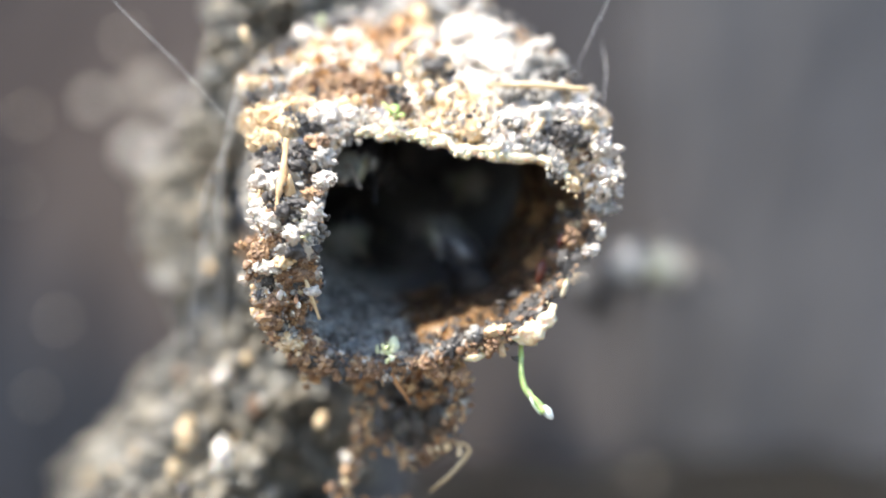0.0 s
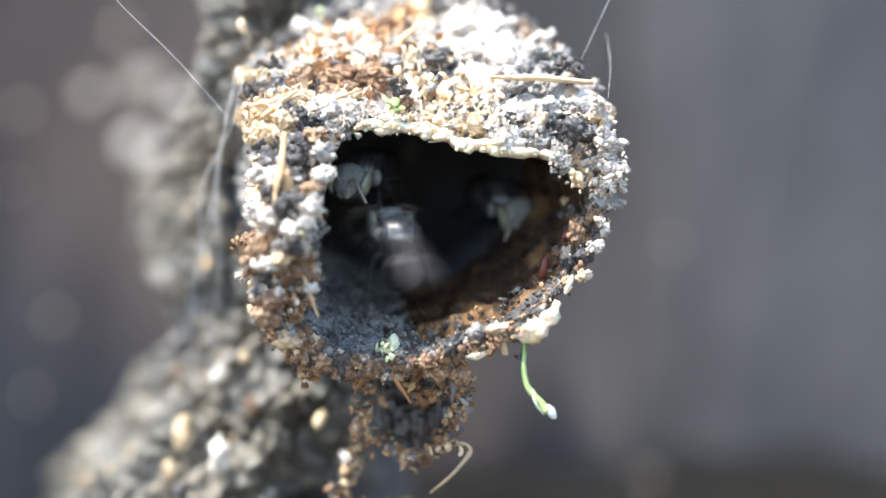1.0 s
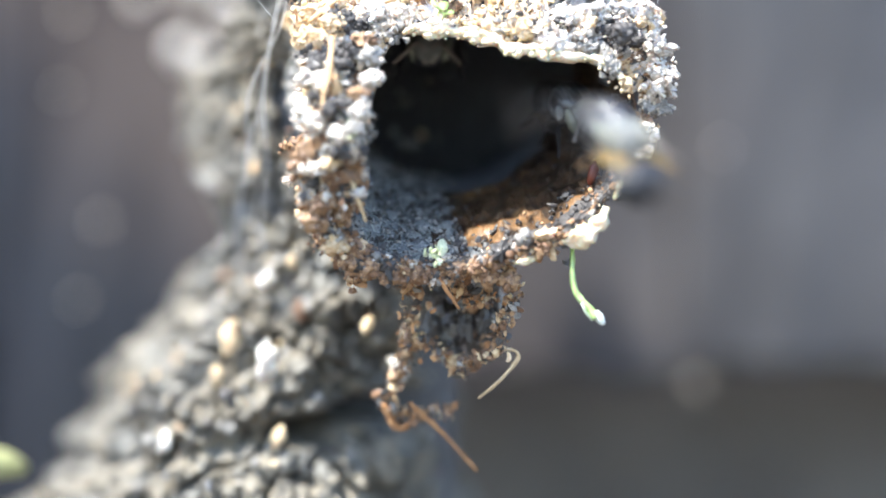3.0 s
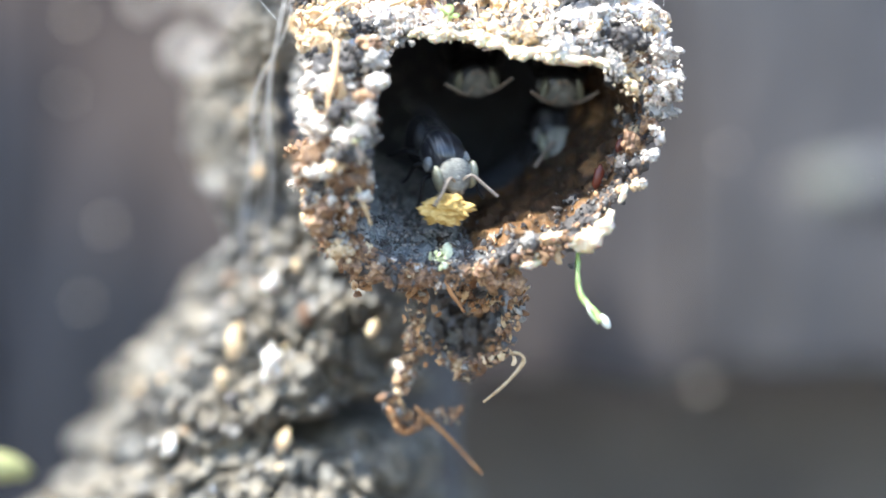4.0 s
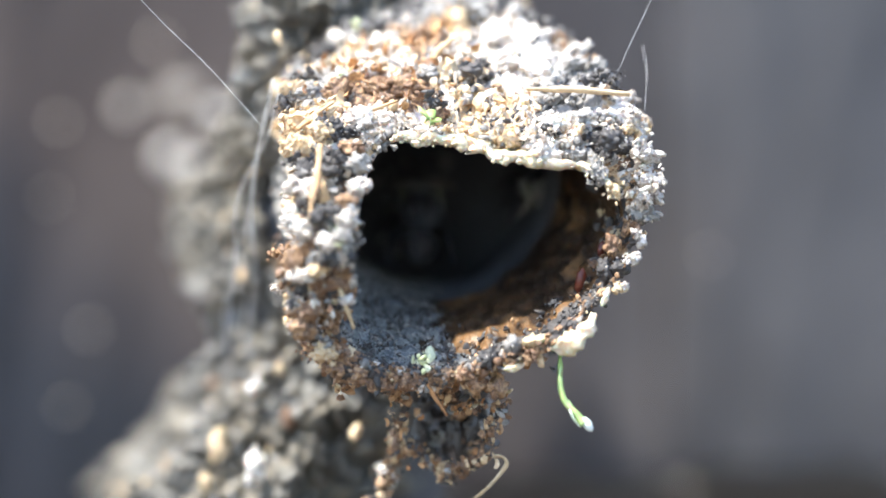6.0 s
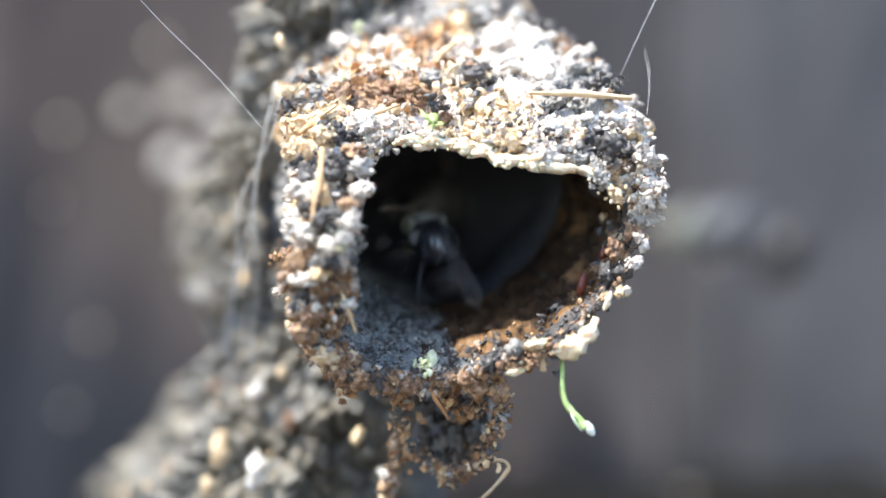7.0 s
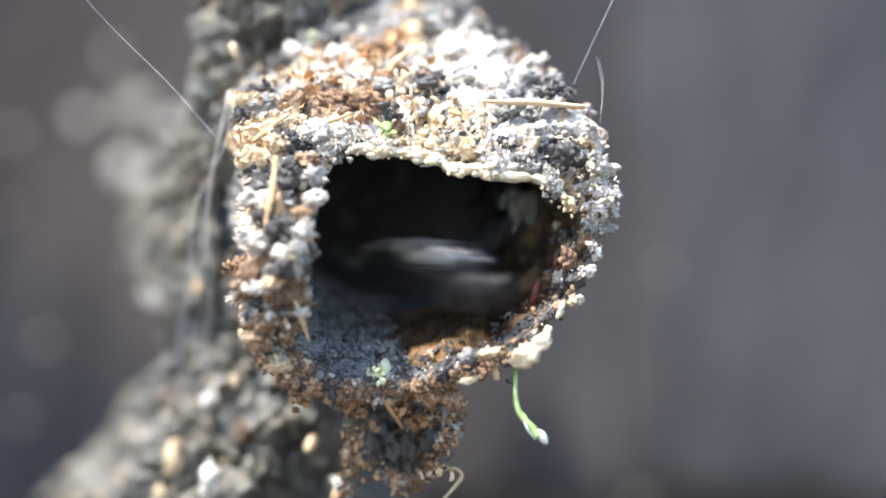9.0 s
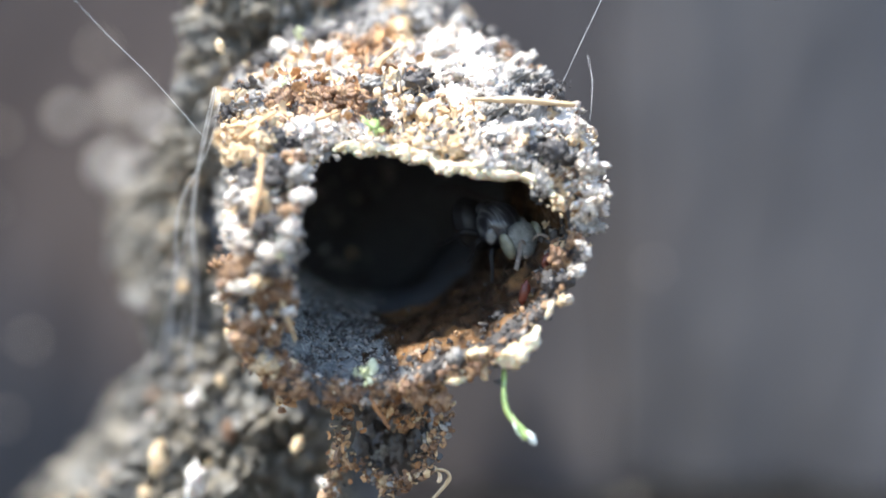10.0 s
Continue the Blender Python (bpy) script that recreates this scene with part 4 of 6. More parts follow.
def flake(p, size, mat, parent, name="flake", curl=0.4):
    """A thin curled chip of bark."""
    bm = bmesh.new()
    n = 5
    w, h = size * rng.uniform(0.7, 1.3), size * rng.uniform(0.35, 0.8)
    top, low = [], []
    for i in range(n + 1):
        a = i / n - 0.5
        for side, row in ((0.06, top), (-0.06, low)):
            row.append([bm.verts.new((a * 2 * w, b * h * (1 - 0.5 * abs(a) ** 2 * 4 * 0.6) * rng.uniform(0.8, 1.2), curl * w * (a * 2) ** 2 + side * size)) for b in (-1, 0.1, 1)])
    for i in range(n):
        for k in range(2):
            bm.faces.new((top[i][k], top[i + 1][k], top[i + 1][k + 1], top[i][k + 1]))
            bm.faces.new((low[i][k], low[i][k + 1], low[i + 1][k + 1], low[i + 1][k]))
        bm.faces.new((top[i][0], low[i][0], low[i + 1][0], top[i + 1][0]))
        bm.faces.new((top[i][2], top[i + 1][2], low[i + 1][2], low[i][2]))
    for i in (0, n):
        for k in range(2):
            bm.faces.new((top[i][k], top[i][k + 1], low[i][k + 1], low[i][k]))
    bmesh.ops.recalc_face_normals(bm, faces=bm.faces)
    ob = link(name, bm, mat, parent, smooth=False)
    ob.matrix_basis = Matrix.LocRotScale(Vector(p) * MM, Euler(rng.uniform(0, 6.28, 3).tolist()), None)
    return ob


mat_red = material("red_resin", [(0.07, 0.016, 0.009), (0.17, 0.04, 0.02)], 0.3, 0.3, 0.2, soft=0.3)
mat_flake = material("bark_flake", [(0.12, 0.06, 0.03), (0.42, 0.20, 0.08), (0.22, 0.11, 0.05), (0.58, 0.32, 0.14), (0.30, 0.15, 0.07)], 0.15, 0.7, 0.4, "object", 0.3)
mat_chip = material("wood_chip", AMBER, 0.15, 0.6, 0.4, "object", 0.3)
for i in range(130):
    th = math.radians(rng.uniform(75, 150))
    y = rng.uniform(0.5, 6.0)
    p = tube(th, y, False) + 0.3 * Vector((math.cos(th), -0.3, math.sin(th)))
    near = min(math.hypot(p.x - x, p.z - z) / r for x, z, r, k in PATCHES if k == "rust")
    flake(p + Vector((0, -0.15, 0.1)), rng.uniform(0.10, 0.30), mat_flake if near < 1.1 or rng.random() < 0.2 else mat_chip, nest)
for i in range(80):
    th = math.radians(rng.uniform(195, 318))
    p = tube(th, rng.uniform(0, 1.2), False)
    flake(p + Vector((0, -0.2, -0.1)), rng.uniform(0.08, 0.24), mat_flake if rng.random() < 0.72 else mat_chip, nest)
# a dark seed and black lumps bedded in the sand
bm = bmesh.new()
spheroid(bm, (-0.24, 2.20, 7.20), (0.48, 0.36, 0.30), (10, -8, 0), 28, 20, lambda v: v * (0.9 + 0.5 * noise.noise(v * 1.8) + 0.25 * noise.noise(v * 4.5)))
link("dark_seed", bm, mat_stuff["dark"], nest)
bm = bmesh.new()
spheroid(bm, (4.90, -0.75, 4.50), (0.46, 0.34, 0.40), (0, 15, 0), 40, 28, lambda v: v * (0.9 + 0.4 * noise.noise(v * 1.7) + 0.22 * noise.noise(v * 4.5) + 0.1 * noise.noise(v * 9)))
link("black_lump", bm, mat_stuff["dark"], nest)
# reddish resin in the mouth's far edge
for c, r in (((3.78, 0.90, -0.72), (0.19, 0.16, 0.44)), ((4.58, 1.20, 0.45), (0.16, 0.14, 0.30)), ((3.68, 0.80, -1.67), (0.18, 0.15, 0.22))):
    bm = bmesh.new()
    spheroid(bm, c, r, (0, 12, 0), 14, 10, lambda v: v * (1 + 0.3 * noise.noise(v * 2 + Vector(c))))
    link("resin_drop", bm, mat_red, nest, "dark red resin drop")
# scraps of green
mat_pale_moss = material("pale_moss", [(0.30, 0.36, 0.15), (0.50, 0.54, 0.30), (0.62, 0.64, 0.46), (0.24, 0.28, 0.12)], 0.1, 0.7, 0.5, "island", 0.35)
for c, r in (((-2.10, -0.60, -3.75), 0.32), ((-5.00, -3.30, 0.90), 0.26), ((-5.21, 2.20, 7.07), 0.18), ((-4.80, 6.00, 9.18), 0.22), ((-5.54, -0.50, -3.44), 0.20), ((1.81, -0.20, -3.55), 0.2)):
    crumbs("moss_scrap", [(Vector(c) + Vector(rng.normal(0, 0.55 * r, 3).tolist()), r * rng.uniform(0.12, 0.42)) for j in range(26)], mat_pale_moss, nest, "small scrap of pale green moss")
for pts in ([(-2.20, -0.05, 5.70), (-1.98, -0.35, 5.42), (-1.66, -0.45, 5.02)], [(-1.72, -0.1, 5.62), (-1.85, -0.35, 5.36), (-2.02, -0.4, 5.12)], [(-1.50, -0.2, 5.30), (-1.66, -0.4, 5.18), (-1.84, -0.42, 5.00)]):
    rod("green_leaflet", pts, lambda q: 0.05 + 0.20 * math.sin(math.pi * min(1, 0.1 + q)), mat_moss, nest, "small bright green leaflet", flat=0.28)

# ---- brown crumbs hanging under the mouth ----
hang = new("hanging_crumb_fringe")
tagged(hang, "ragged fringe of rusty crumbs and root fibres below the tube", "crumb fringe")
STRANDS = [[(0.66, 0.60, -4.21), (0.81, 1.20, -5.28), (0.45, 1.80, -6.37), (0.13, 2.40, -7.47), (-1.05, 2.80, -7.81)],
           [(-1.35, 0.80, -4.42), (-0.93, 1.40, -5.29), (0.13, 1.60, -5.51)],
           [(-3.47, 0.80, -4.42), (-2.87, 2.40, -5.54), (-3.09, 3.00, -6.64), (-2.02, 3.40, -7.52), (-0.95, 3.60, -8.39)],
           [(-3.10, 3.40, -6.87), (-3.56, 4.60, -8.45), (-4.01, 5.20, -9.57), (-3.14, 5.40, -10.13), (-1.39, 5.00, -9.78)],
           [(-4.74, 0.80, -4.42), (-5.17, 1.00, -4.64), (-6.00, 0.60, -3.36)]]
fringe = {"rust": [], "amber": [], "dark": [], "grey": []}
for s in STRANDS:
    line = smooth_line(s, 14)
    for p in line:
        for j in range(5):
            q = p + Vector(rng.normal(0, 0.16, 3).tolist())
            fringe[rng.choice(["rust", "amber", "dark", "grey"], p=[0.60, 0.14, 0.20, 0.06])].append((q, 0.03 + 0.16 * rng.random() ** 2.5))
for j in range(90):
    q = Vector((rng.uniform(-2.2, 0.2), rng.uniform(3.6, 6.0), rng.uniform(-7.6, -4.8)))
    fringe[rng.choice(["dark", "grey", "rust"], p=[0.6, 0.25, 0.15])].append((q, rng.uniform(0.12, 0.40)))
for k, s in fringe.items():
    crumbs("crumb_mass", s, mat_stuff[k], hang)
rod("root_fibre", [(-1.37, 2.80, -7.96), (-0.30, 2.60, -7.69), (0.66, 2.40, -7.36), (1.03, 2.40, -7.68), (0.34, 2.60, -8.55), (-0.47, 2.80, -9.25)], 0.085, mat_straw, hang, "pale dry root fibre")
rod("root_fibre", [(-3.13, 4.80, -9.55), (-2.05, 5.20, -10.55), (-0.52, 5.60, -12.22)], 0.13, mat_twig, hang)
rod("root_fibre", [(-4.22, 5.00, -9.56), (-3.58, 5.40, -10.57), (-2.92, 5.20, -10.23)], 0.2, mat_twig, hang)
for i in range(110):
    s = smooth_line(STRANDS[int(rng.integers(4))], 10)
    flake(s[int(rng.integers(len(s)))] + Vector(rng.normal(0, 0.25, 3).tolist()), rng.uniform(0.07, 0.20), mat_flake if rng.random() < 0.8 else mat_chip, hang)

# ---- pebbles, chips and glints on the column ----
for u, h, y, r, k in ((-8.99, -5.05, 10.3, 0.38, "sand"),
                      (-8.82, -8.18, 8.5, 0.62, "sand"),
                      (-10.38, -7.21, 9.8, 0.55, "amber"),
                      (-4.82, -6.68, 7.3, 0.32, "amber"),
                      (-3.26, -6.96, 6.7, 0.35, "amber"),
                      (-7.78, 8.65, 5.5, 0.26, "amber"),
                      (-7.88, -4.28, 9.3, 0.24, "amber"),
                      (-3.63, -8.38, 7.3, 0.45, "sand"),
                      (-2.03, -5.37, 3.5, 0.4, "dark"),
                      (-0.95, -6.57, 3.8, 0.5, "dark"),
                      (-2.25, -6.57, 4, 0.45, "dark"),
                      (-0.30, -6.34, 3.6, 0.4, "dark"),
                      (-12.60, -10.35, 10.3, 0.35, "sand"),
                      (-12.86, -11.40, 9.3, 0.4, "sand"),
                      (-10.88, -8.74, 9.8, 0.3, "amber"),
                      (-10.24, -9.47, 7, 0.35, "dark"),
                      (-8.32, -11.10, 8.3, 0.4, "amber"),
                      (-7.59, -6.25, 9.3, 0.4, "rust"),
                      (-9.61, -9.83, 9.3, 0.3, "amber")
                      ):
    bm = bmesh.new()
    spheroid(bm, (u, y, h), (r * 0.7, r * 0.6, r * 1.15), (0, float(rng.uniform(-40, 40)), 0), 28, 18, lambda v: v * (0.85 + 0.65 * noise.fractal(v * 1.5 + Vector((u, h, 0)), 0.8, 2.0, 4)))
    link("pebble", bm, mat_stuff[k], column)
coat = {"sand": [], "amber": [], "grey": [], "dark": [], "rust": []}
for i in range(4600):
    p, out = column_point(rng.uniform(0, 0.8), rng.uniform(-16, 13))
    tone = noise.noise(p * 0.35 + Vector((2, 5, 8))) + rng.normal(0, 0.12)
    if tone < -0.22:
        k = "dark"
    elif tone > 0.28:
        k = rng.choice(["amber", "rust", "grey"], p=[0.45, 0.30, 0.25])
    else:
        k = rng.choice(["sand", "amber", "grey", "dark"], p=[0.02, 0.07, 0.51, 0.40])
    r = 0.03 + 0.26 * rng.random() ** 6
    coat[k].append((p - out * r * 0.2, r))
for k, s in coat.items():
    crumbs("column_grit", s, mat_stuff[k], column)
mat_glint = material("wet_glint", [(0.16, 0.17, 0.19), (0.34, 0.36, 0.40)], 0.2, 0.10, 0.1, "object", 0.2, 1.0)
for i in range(34):
    x, z = rng.normal(-9.64, 0.9), rng.normal(-2.64, 1.0)
    if i > 16:
        x, z = rng.uniform(-14, -3), rng.uniform(-14, -4)
    bm = bmesh.new()
    r = rng.uniform(0.04, 0.12)
    near = min((column_point(i / 80, z)[0] for i in range(64)), key=lambda p: abs(p.x - x))
    spheroid(bm, near + Vector((0, -0.05, 0)), (r, r, r * 1.3), seg=10, rings=7)
    link("water_drop", bm, mat_glint, column)
mat_lichen = material("yellow_lichen", [(0.22, 0.23, 0.10), (0.40, 0.40, 0.20)], 0.4, 0.8, 0.6)
bm = bmesh.new()
spheroid(bm, (-20.65, 15.00, -12.63), (1.7, 0.8, 0.6), (0, 15, 0), 14, 8, lambda v: v * (1 + 0.3 * noise.noise(v * 2)))
link("moss_patch", bm, mat_lichen, column, "yellow-green moss patch on the mud")

# ---- the green sprout ----
sprout = new("moss_sprout")
tagged(sprout, "thin green moss stalk hanging from the lower lip", "sprout")
rod("stalk", [(3.00, -0.40, -3.40), (3.00, -0.60, -4.10), (3.02, -0.70, -4.75), (3.26, -0.78, -5.28), (3.62, -0.85, -5.68), (3.90, -0.90, -6.02)], lambda s: 0.10 + 0.11 * s, mat_moss, sprout, flat=0.75)
rod("leaf", [(3.34, -0.80, -5.35), (3.44, -0.95, -5.72), (3.72, -1.00, -6.14)], lambda s: 0.03 + 0.10 * math.sin(math.pi * min(1, 0.15 + s * 0.85)), mat_bud, sprout, "pale leaf scale on the stalk", flat=0.4)
bm = bmesh.new()
spheroid(bm, (4.00, -0.95, -6.02), (0.17, 0.16, 0.30), (0, -35, 0), 14, 10, lambda v: v * (1 + 0.25 * noise.noise(v * 2)))
link("bud", bm, mat_bud, sprout, "pale wet bud at the tip")
crumbs("crumb", [(Vector((2.72 + 0.1 * i, -0.5, -3.98 - 0.07 * i)), 0.13 - 0.02 * i) for i in range(3)], mat_stuff["dark"], sprout, "black crumb caught on the stalk")

# ---- spider silk ----
def silk(pts, radius, label, mat=None):
    ob = rod("spider_thread", pts, radius, mat or mat_silk, None, flat=1.0)
    return tagged(ob, label, "spider thread", "threads round the tube")


silk([(-14.82, -2.00, 12.27), (-12.21, 0.50, 9.31), (-10.04, 1.60, 7.15), (-8.10, 1.00, 4.98)], 0.010, "fine white spider thread stretched to the tube")
silk([(7.17, 2.00, 11.33), (6.27, 2.00, 9.41), (5.58, 2.20, 7.93), (5.05, 2.40, 6.76)], 0.008, "fine spider thread above the tube's corner")
silk([(6.23, 4.00, 8.24), (6.37, 3.20, 7.12), (6.19, 1.00, 5.64)], 0.006, "short loose spider thread at the tube's corner")
for i in range(5):
    a, b, c = rng.normal(0, 0.14), rng.normal(0, 0.30), rng.normal(0, 0.55)
    silk([(-7.75 + a, 2.6, 6.9 + b), (-8.35 + a, 4.6, 4.6), (-8.85 + b, 6.6, 2.4), (-9.35 + c * 0.8, 8.4, -0.4), (-9.85 + c, 10.0, -3.4 + b)], 0.010 + 0.014 * rng.random(), "dusty web strand between tube and mud", mat_web)

# ---- pale chips on the far wall ----
mat_far = material("pale_chip", [(0.26, 0.23, 0.20), (0.50, 0.42, 0.34), (0.66, 0.62, 0.57)], 0.5, 0.5, 0.2, "object", 0.2)
for u, h, r in ((-15.21, 8.22, 0.95), (-13.05, 7.22, 0.75), (-15.64, 5.26, 0.75), (-14.35, 4.69, 0.7), (-17.94, 7.85, 0.5), (-14.63, 8.71, 0.6), (-21.39, 7.07, 0.3), (-16.36, 11.10, 0.35), (-19.81, -3.48, 0.3), (10.44, -11.64, 0.34), (-21.82, 3.19, 0.25), (11.67, 0.32, 0.22), (-20.96, -7.45, 0.25)
                ):
    bm = bmesh.new()
    spheroid(bm, (u, 53.0, h), (r, r * 0.5, r * 0.9), seg=10, rings=7)
    tagged(link("wall_chip", bm, mat_far), "small pale chip on the far wall", "wall chip", "chips on the far wall")


# ---- bees ----
mat_head = material("grey_downy_face", [(0.09, 0.091, 0.084), (0.20, 0.201, 0.185), (0.36, 0.358, 0.33)], 0.05, 0.75, 0.6, spread=0.6)
mat_eye = material("compound_eye", [(0.16, 0.165, 0.125), (0.27, 0.27, 0.205)], 0.04, 0.25, 0.2, spec=0.6)
mat_black = material("black_chitin", [(0.006, 0.006, 0.008), (0.016, 0.016, 0.020), (0.028, 0.028, 0.034)], 0.10, 0.28, 0.35, spec=0.6, coat=0.3)
mat_belly = material("dull_black_belly", [(0.006, 0.006, 0.007), (0.014, 0.013, 0.014), (0.024, 0.022, 0.022)], 0.08, 0.45, 0.4, spec=0.35)
mat_leg = material("black_leg", [(0.006, 0.006, 0.007), (0.018, 0.017, 0.018)], 0.08, 0.5, 0.4, spec=0.25)


def thorax_material():
    """Black shell with combed rows of short grey hair along its back."""
    m = material("combed_black_back", [(0.005, 0.005, 0.007), (0.010, 0.010, 0.013), (0.02, 0.02, 0.026), (0.09, 0.094, 0.10), (0.22, 0.228, 0.235)], 0.09, 0.3, 0.9, spread=0.3, spec=0.6, coat=0.3, coarse=2.0)
    n, l = m.node_tree.nodes, m.node_tree.links
    stretch = n.new("ShaderNodeMapping")
    stretch.inputs["Scale"].default_value = (1.0, 0.10, 0.22)
    co = [x for x in n if x.bl_idname == "ShaderNodeTexCoord"][0]
    l.new(co.outputs["Object"], stretch.inputs["Vector"])
    for tex in [x for x in n if x.bl_idname == "ShaderNodeTexNoise"]:
        l.new(stretch.outputs[0], tex.inputs["Vector"])
    return m


mat_thorax = thorax_material()
mat_down = material("grey_down", [(0.10, 0.10, 0.10), (0.34, 0.345, 0.34)], 0.05, 0.85, 0.6, spread=0.6)
mat_feeler = material("brown_feeler", [(0.17, 0.135, 0.11), (0.34, 0.285, 0.24)], 0.1, 0.5, 0.2)
mat_vein = material("dark_vein", [(0.03, 0.022, 0.018), (0.07, 0.05, 0.04)], 0.1, 0.5, 0.2)
mat_pollen = material("yellow_pollen", [(0.36, 0.19, 0.045), (0.60, 0.39, 0.12), (0.72, 0.54, 0.24)], 0.10, 0.85, 0.7, spread=0.6)
mat_jaw = material("orange_jaw", [(0.55, 0.30, 0.04), (0.70, 0.45, 0.08)], 0.1, 0.4, 0.2)


def wing_material():
    m = bpy.data.materials.new("clear_wing")
    m.use_nodes = True
    n, l = m.node_tree.nodes, m.node_tree.links
    film = n["Principled BSDF"]
    film.inputs["Base Color"].default_value = (0.13, 0.13, 0.135, 1)
    film.inputs["Roughness"].default_value = 0.22
    film.inputs["Specular IOR Level"].default_value = 0.8
    film.inputs["Thin Film IOR"].default_value = 1.5
    co, vein = n.new("ShaderNodeTexCoord"), n.new("ShaderNodeTexNoise")
    vein.inputs["Scale"].default_value = 1400
    l.new(co.outputs["Object"], vein.inputs["Vector"])
    amount = n.new("ShaderNodeMapRange")
    amount.inputs[1].default_value, amount.inputs[2].default_value = 0.3, 0.7
    amount.inputs[3].default_value, amount.inputs[4].default_value = 0.04, 0.16
    l.new(vein.outputs[0], amount.inputs[0])
    sheen = n.new("ShaderNodeMapRange")
    sheen.inputs[1].default_value, sheen.inputs[2].default_value = 0.3, 0.7
    sheen.inputs[3].default_value, sheen.inputs[4].default_value = 180, 620
    l.new(vein.outputs[0], sheen.inputs[0])
    l.new(sheen.outputs[0], film.inputs["Thin Film Thickness"])
    clear, mix = n.new("ShaderNodeBsdfTransparent"), n.new("ShaderNodeMixShader")
    l.new(amount.outputs[0], mix.inputs[0])
    l.new(clear.outputs[0], mix.inputs[1])
    l.new(film.outputs[0], mix.inputs[2])
    l.new(mix.outputs[0], n["Material Output"].inputs[0])
    return m


mat_wing = wing_material()
BEE_MESHES = {}


def bee_part(name, make, mat, parent, key=None, label=""):
    """A part of a bee; alike parts share their mesh."""
    key = key or name
    if key not in BEE_MESHES:
        bm = bmesh.new()
        make(bm)
        ob = link(name, bm, mat, parent, label)
        BEE_MESHES[key] = ob.data
        return ob
    ob = new(name, BEE_MESHES[key])
    ob.parent = parent
    if label:
        ob["label"] = label
    return ob


def head_form(bm):
    spheroid(bm, (0, -1.53, -0.02), (0.84, 0.42, 0.71), seg=28, rings=18, shape=lambda v: Vector((v.x * (1.0 - 0.10 * max(0, -v.z)), v.y * (1 - 0.25 * max(0, v.y)), v.z)))


def face_form(bm):
    spheroid(bm, (0, -1.62, 0.03), (0.68, 0.40, 0.70), seg=24, rings=18, shape=lambda v: Vector((v.x * (1 + 0.12 * v.z), v.y * (1 - 0.12 * v.z), v.z)))
    spheroid(bm, (0, -1.90, -0.32), (0.30, 0.13, 0.25), seg=14, rings=10)
    spheroid(bm, (0, -1.97, 0.02), (0.12, 0.08, 0.13), seg=10, rings=7)


def thorax_form(bm):
    spheroid(bm, (0, -0.25, 0.10), (0.86, 0.95, 0.82), seg=32, rings=22, shape=lambda v: Vector((v.x * (1 - 0.15 * v.y * v.y), v.y, v.z * (1 + 0.08 * v.y))))
    spheroid(bm, (0, 0.62, 0.40), (0.42, 0.30, 0.24), seg=12, rings=8)


def abdomen_form(bm):
    spheroid(bm, (0, 1.50, -0.06), (0.80, 1.08, 0.70), seg=24, rings=30, turn=(-90, 0, 0), shape=lambda v: Vector((v.x, v.y, v.z)) * 1.0)
    for v in bm.verts:
        s = (v.co.y - 0.37) / 2.5
        k = 1 + 0.035 * math.sin(s * 2 * math.pi * 5) - 0.22 * max(0, s - 0.6)
        v.co.x *= k
        v.co.z = -0.06 + (v.co.z + 0.06) * k
    bmesh.ops.rotate(bm, cent=(0, 0.6, -0.1), matrix=Euler((math.radians(-42), 0, 0)).to_matrix(), verts=bm.verts)


def wing_form(length, width):
    def make(bm):
        n, rows = 14, []
        for i in range(n + 1):
            t = i / n
            half = width * (0.18 + 0.95 * math.sin(math.pi * min(1, t * 0.62 + 0.06)) ** 1.3) * (1 if t < 0.8 else math.sqrt(max(0.02, 1 - ((t - 0.8) / 0.2) ** 2)))
            rows.append([Vector((b * half * 0.5 + 0.12 * width * math.sin(t * 3), t * length, 0.05 * math.sin(t * 5 + b) + 0.05 * b * b)) for b in (-1, -0.5, 0, 0.5, 1)])
        vs = [[bm.verts.new(p) for p in r] for r in rows]
        for r0, r1 in zip(vs, vs[1:]):
            for k in range(4):
                bm.faces.new((r0[k], r0[k + 1], r1[k + 1], r1[k]))
    return make


def vein_form(bm):
    for x0, x1 in ((-0.16, -0.42), (0.05, 0.0), (0.18, 0.36)):
        sweep(bm, smooth_line([(x0 * 0.3, 0, 0.01), (x0, 1.2, 0.03), (x1, 2.8, 0.03), (x1 * 0.6, 3.5, 0.02)], 4), 0.012, 5)


def leg_form(side, k):
    def make(bm):
        y = -0.75 + 0.5 * k
        reach = (-0.7, 0.15, 1.1)[k]
        pts = [Vector((side * 0.45, y, -0.45)), Vector((side * 0.98, y + reach * 0.4, -0.38)), Vector((side * 1.18, y + reach * 0.9, -1.0)), Vector((side * 1.36, y + reach * 1.2, -1.3))]
        sweep(bm, smooth_line(pts, 5), lambda s: (0.14 if k == 2 else 0.10) * (1.15 - 0.75 * s), 7)
    return make


def feeler_form(side):
    def make(bm):
        sweep(bm, smooth_line([(side * 0.14, -1.95, -0.10), (side * 0.34, -2.16, 0.12), (side * 0.52, -2.25, 0.10), (side * 0.85, -2.45, -0.25), (side * 1.28, -2.62, -0.70)], 12), lambda s: (0.038 + 0.030 * min(1, s * 1.6)) * (1 + (0.16 * math.sin(s * 90) if s > 0.45 else 0)), 8)
    return make


WINGS = {}


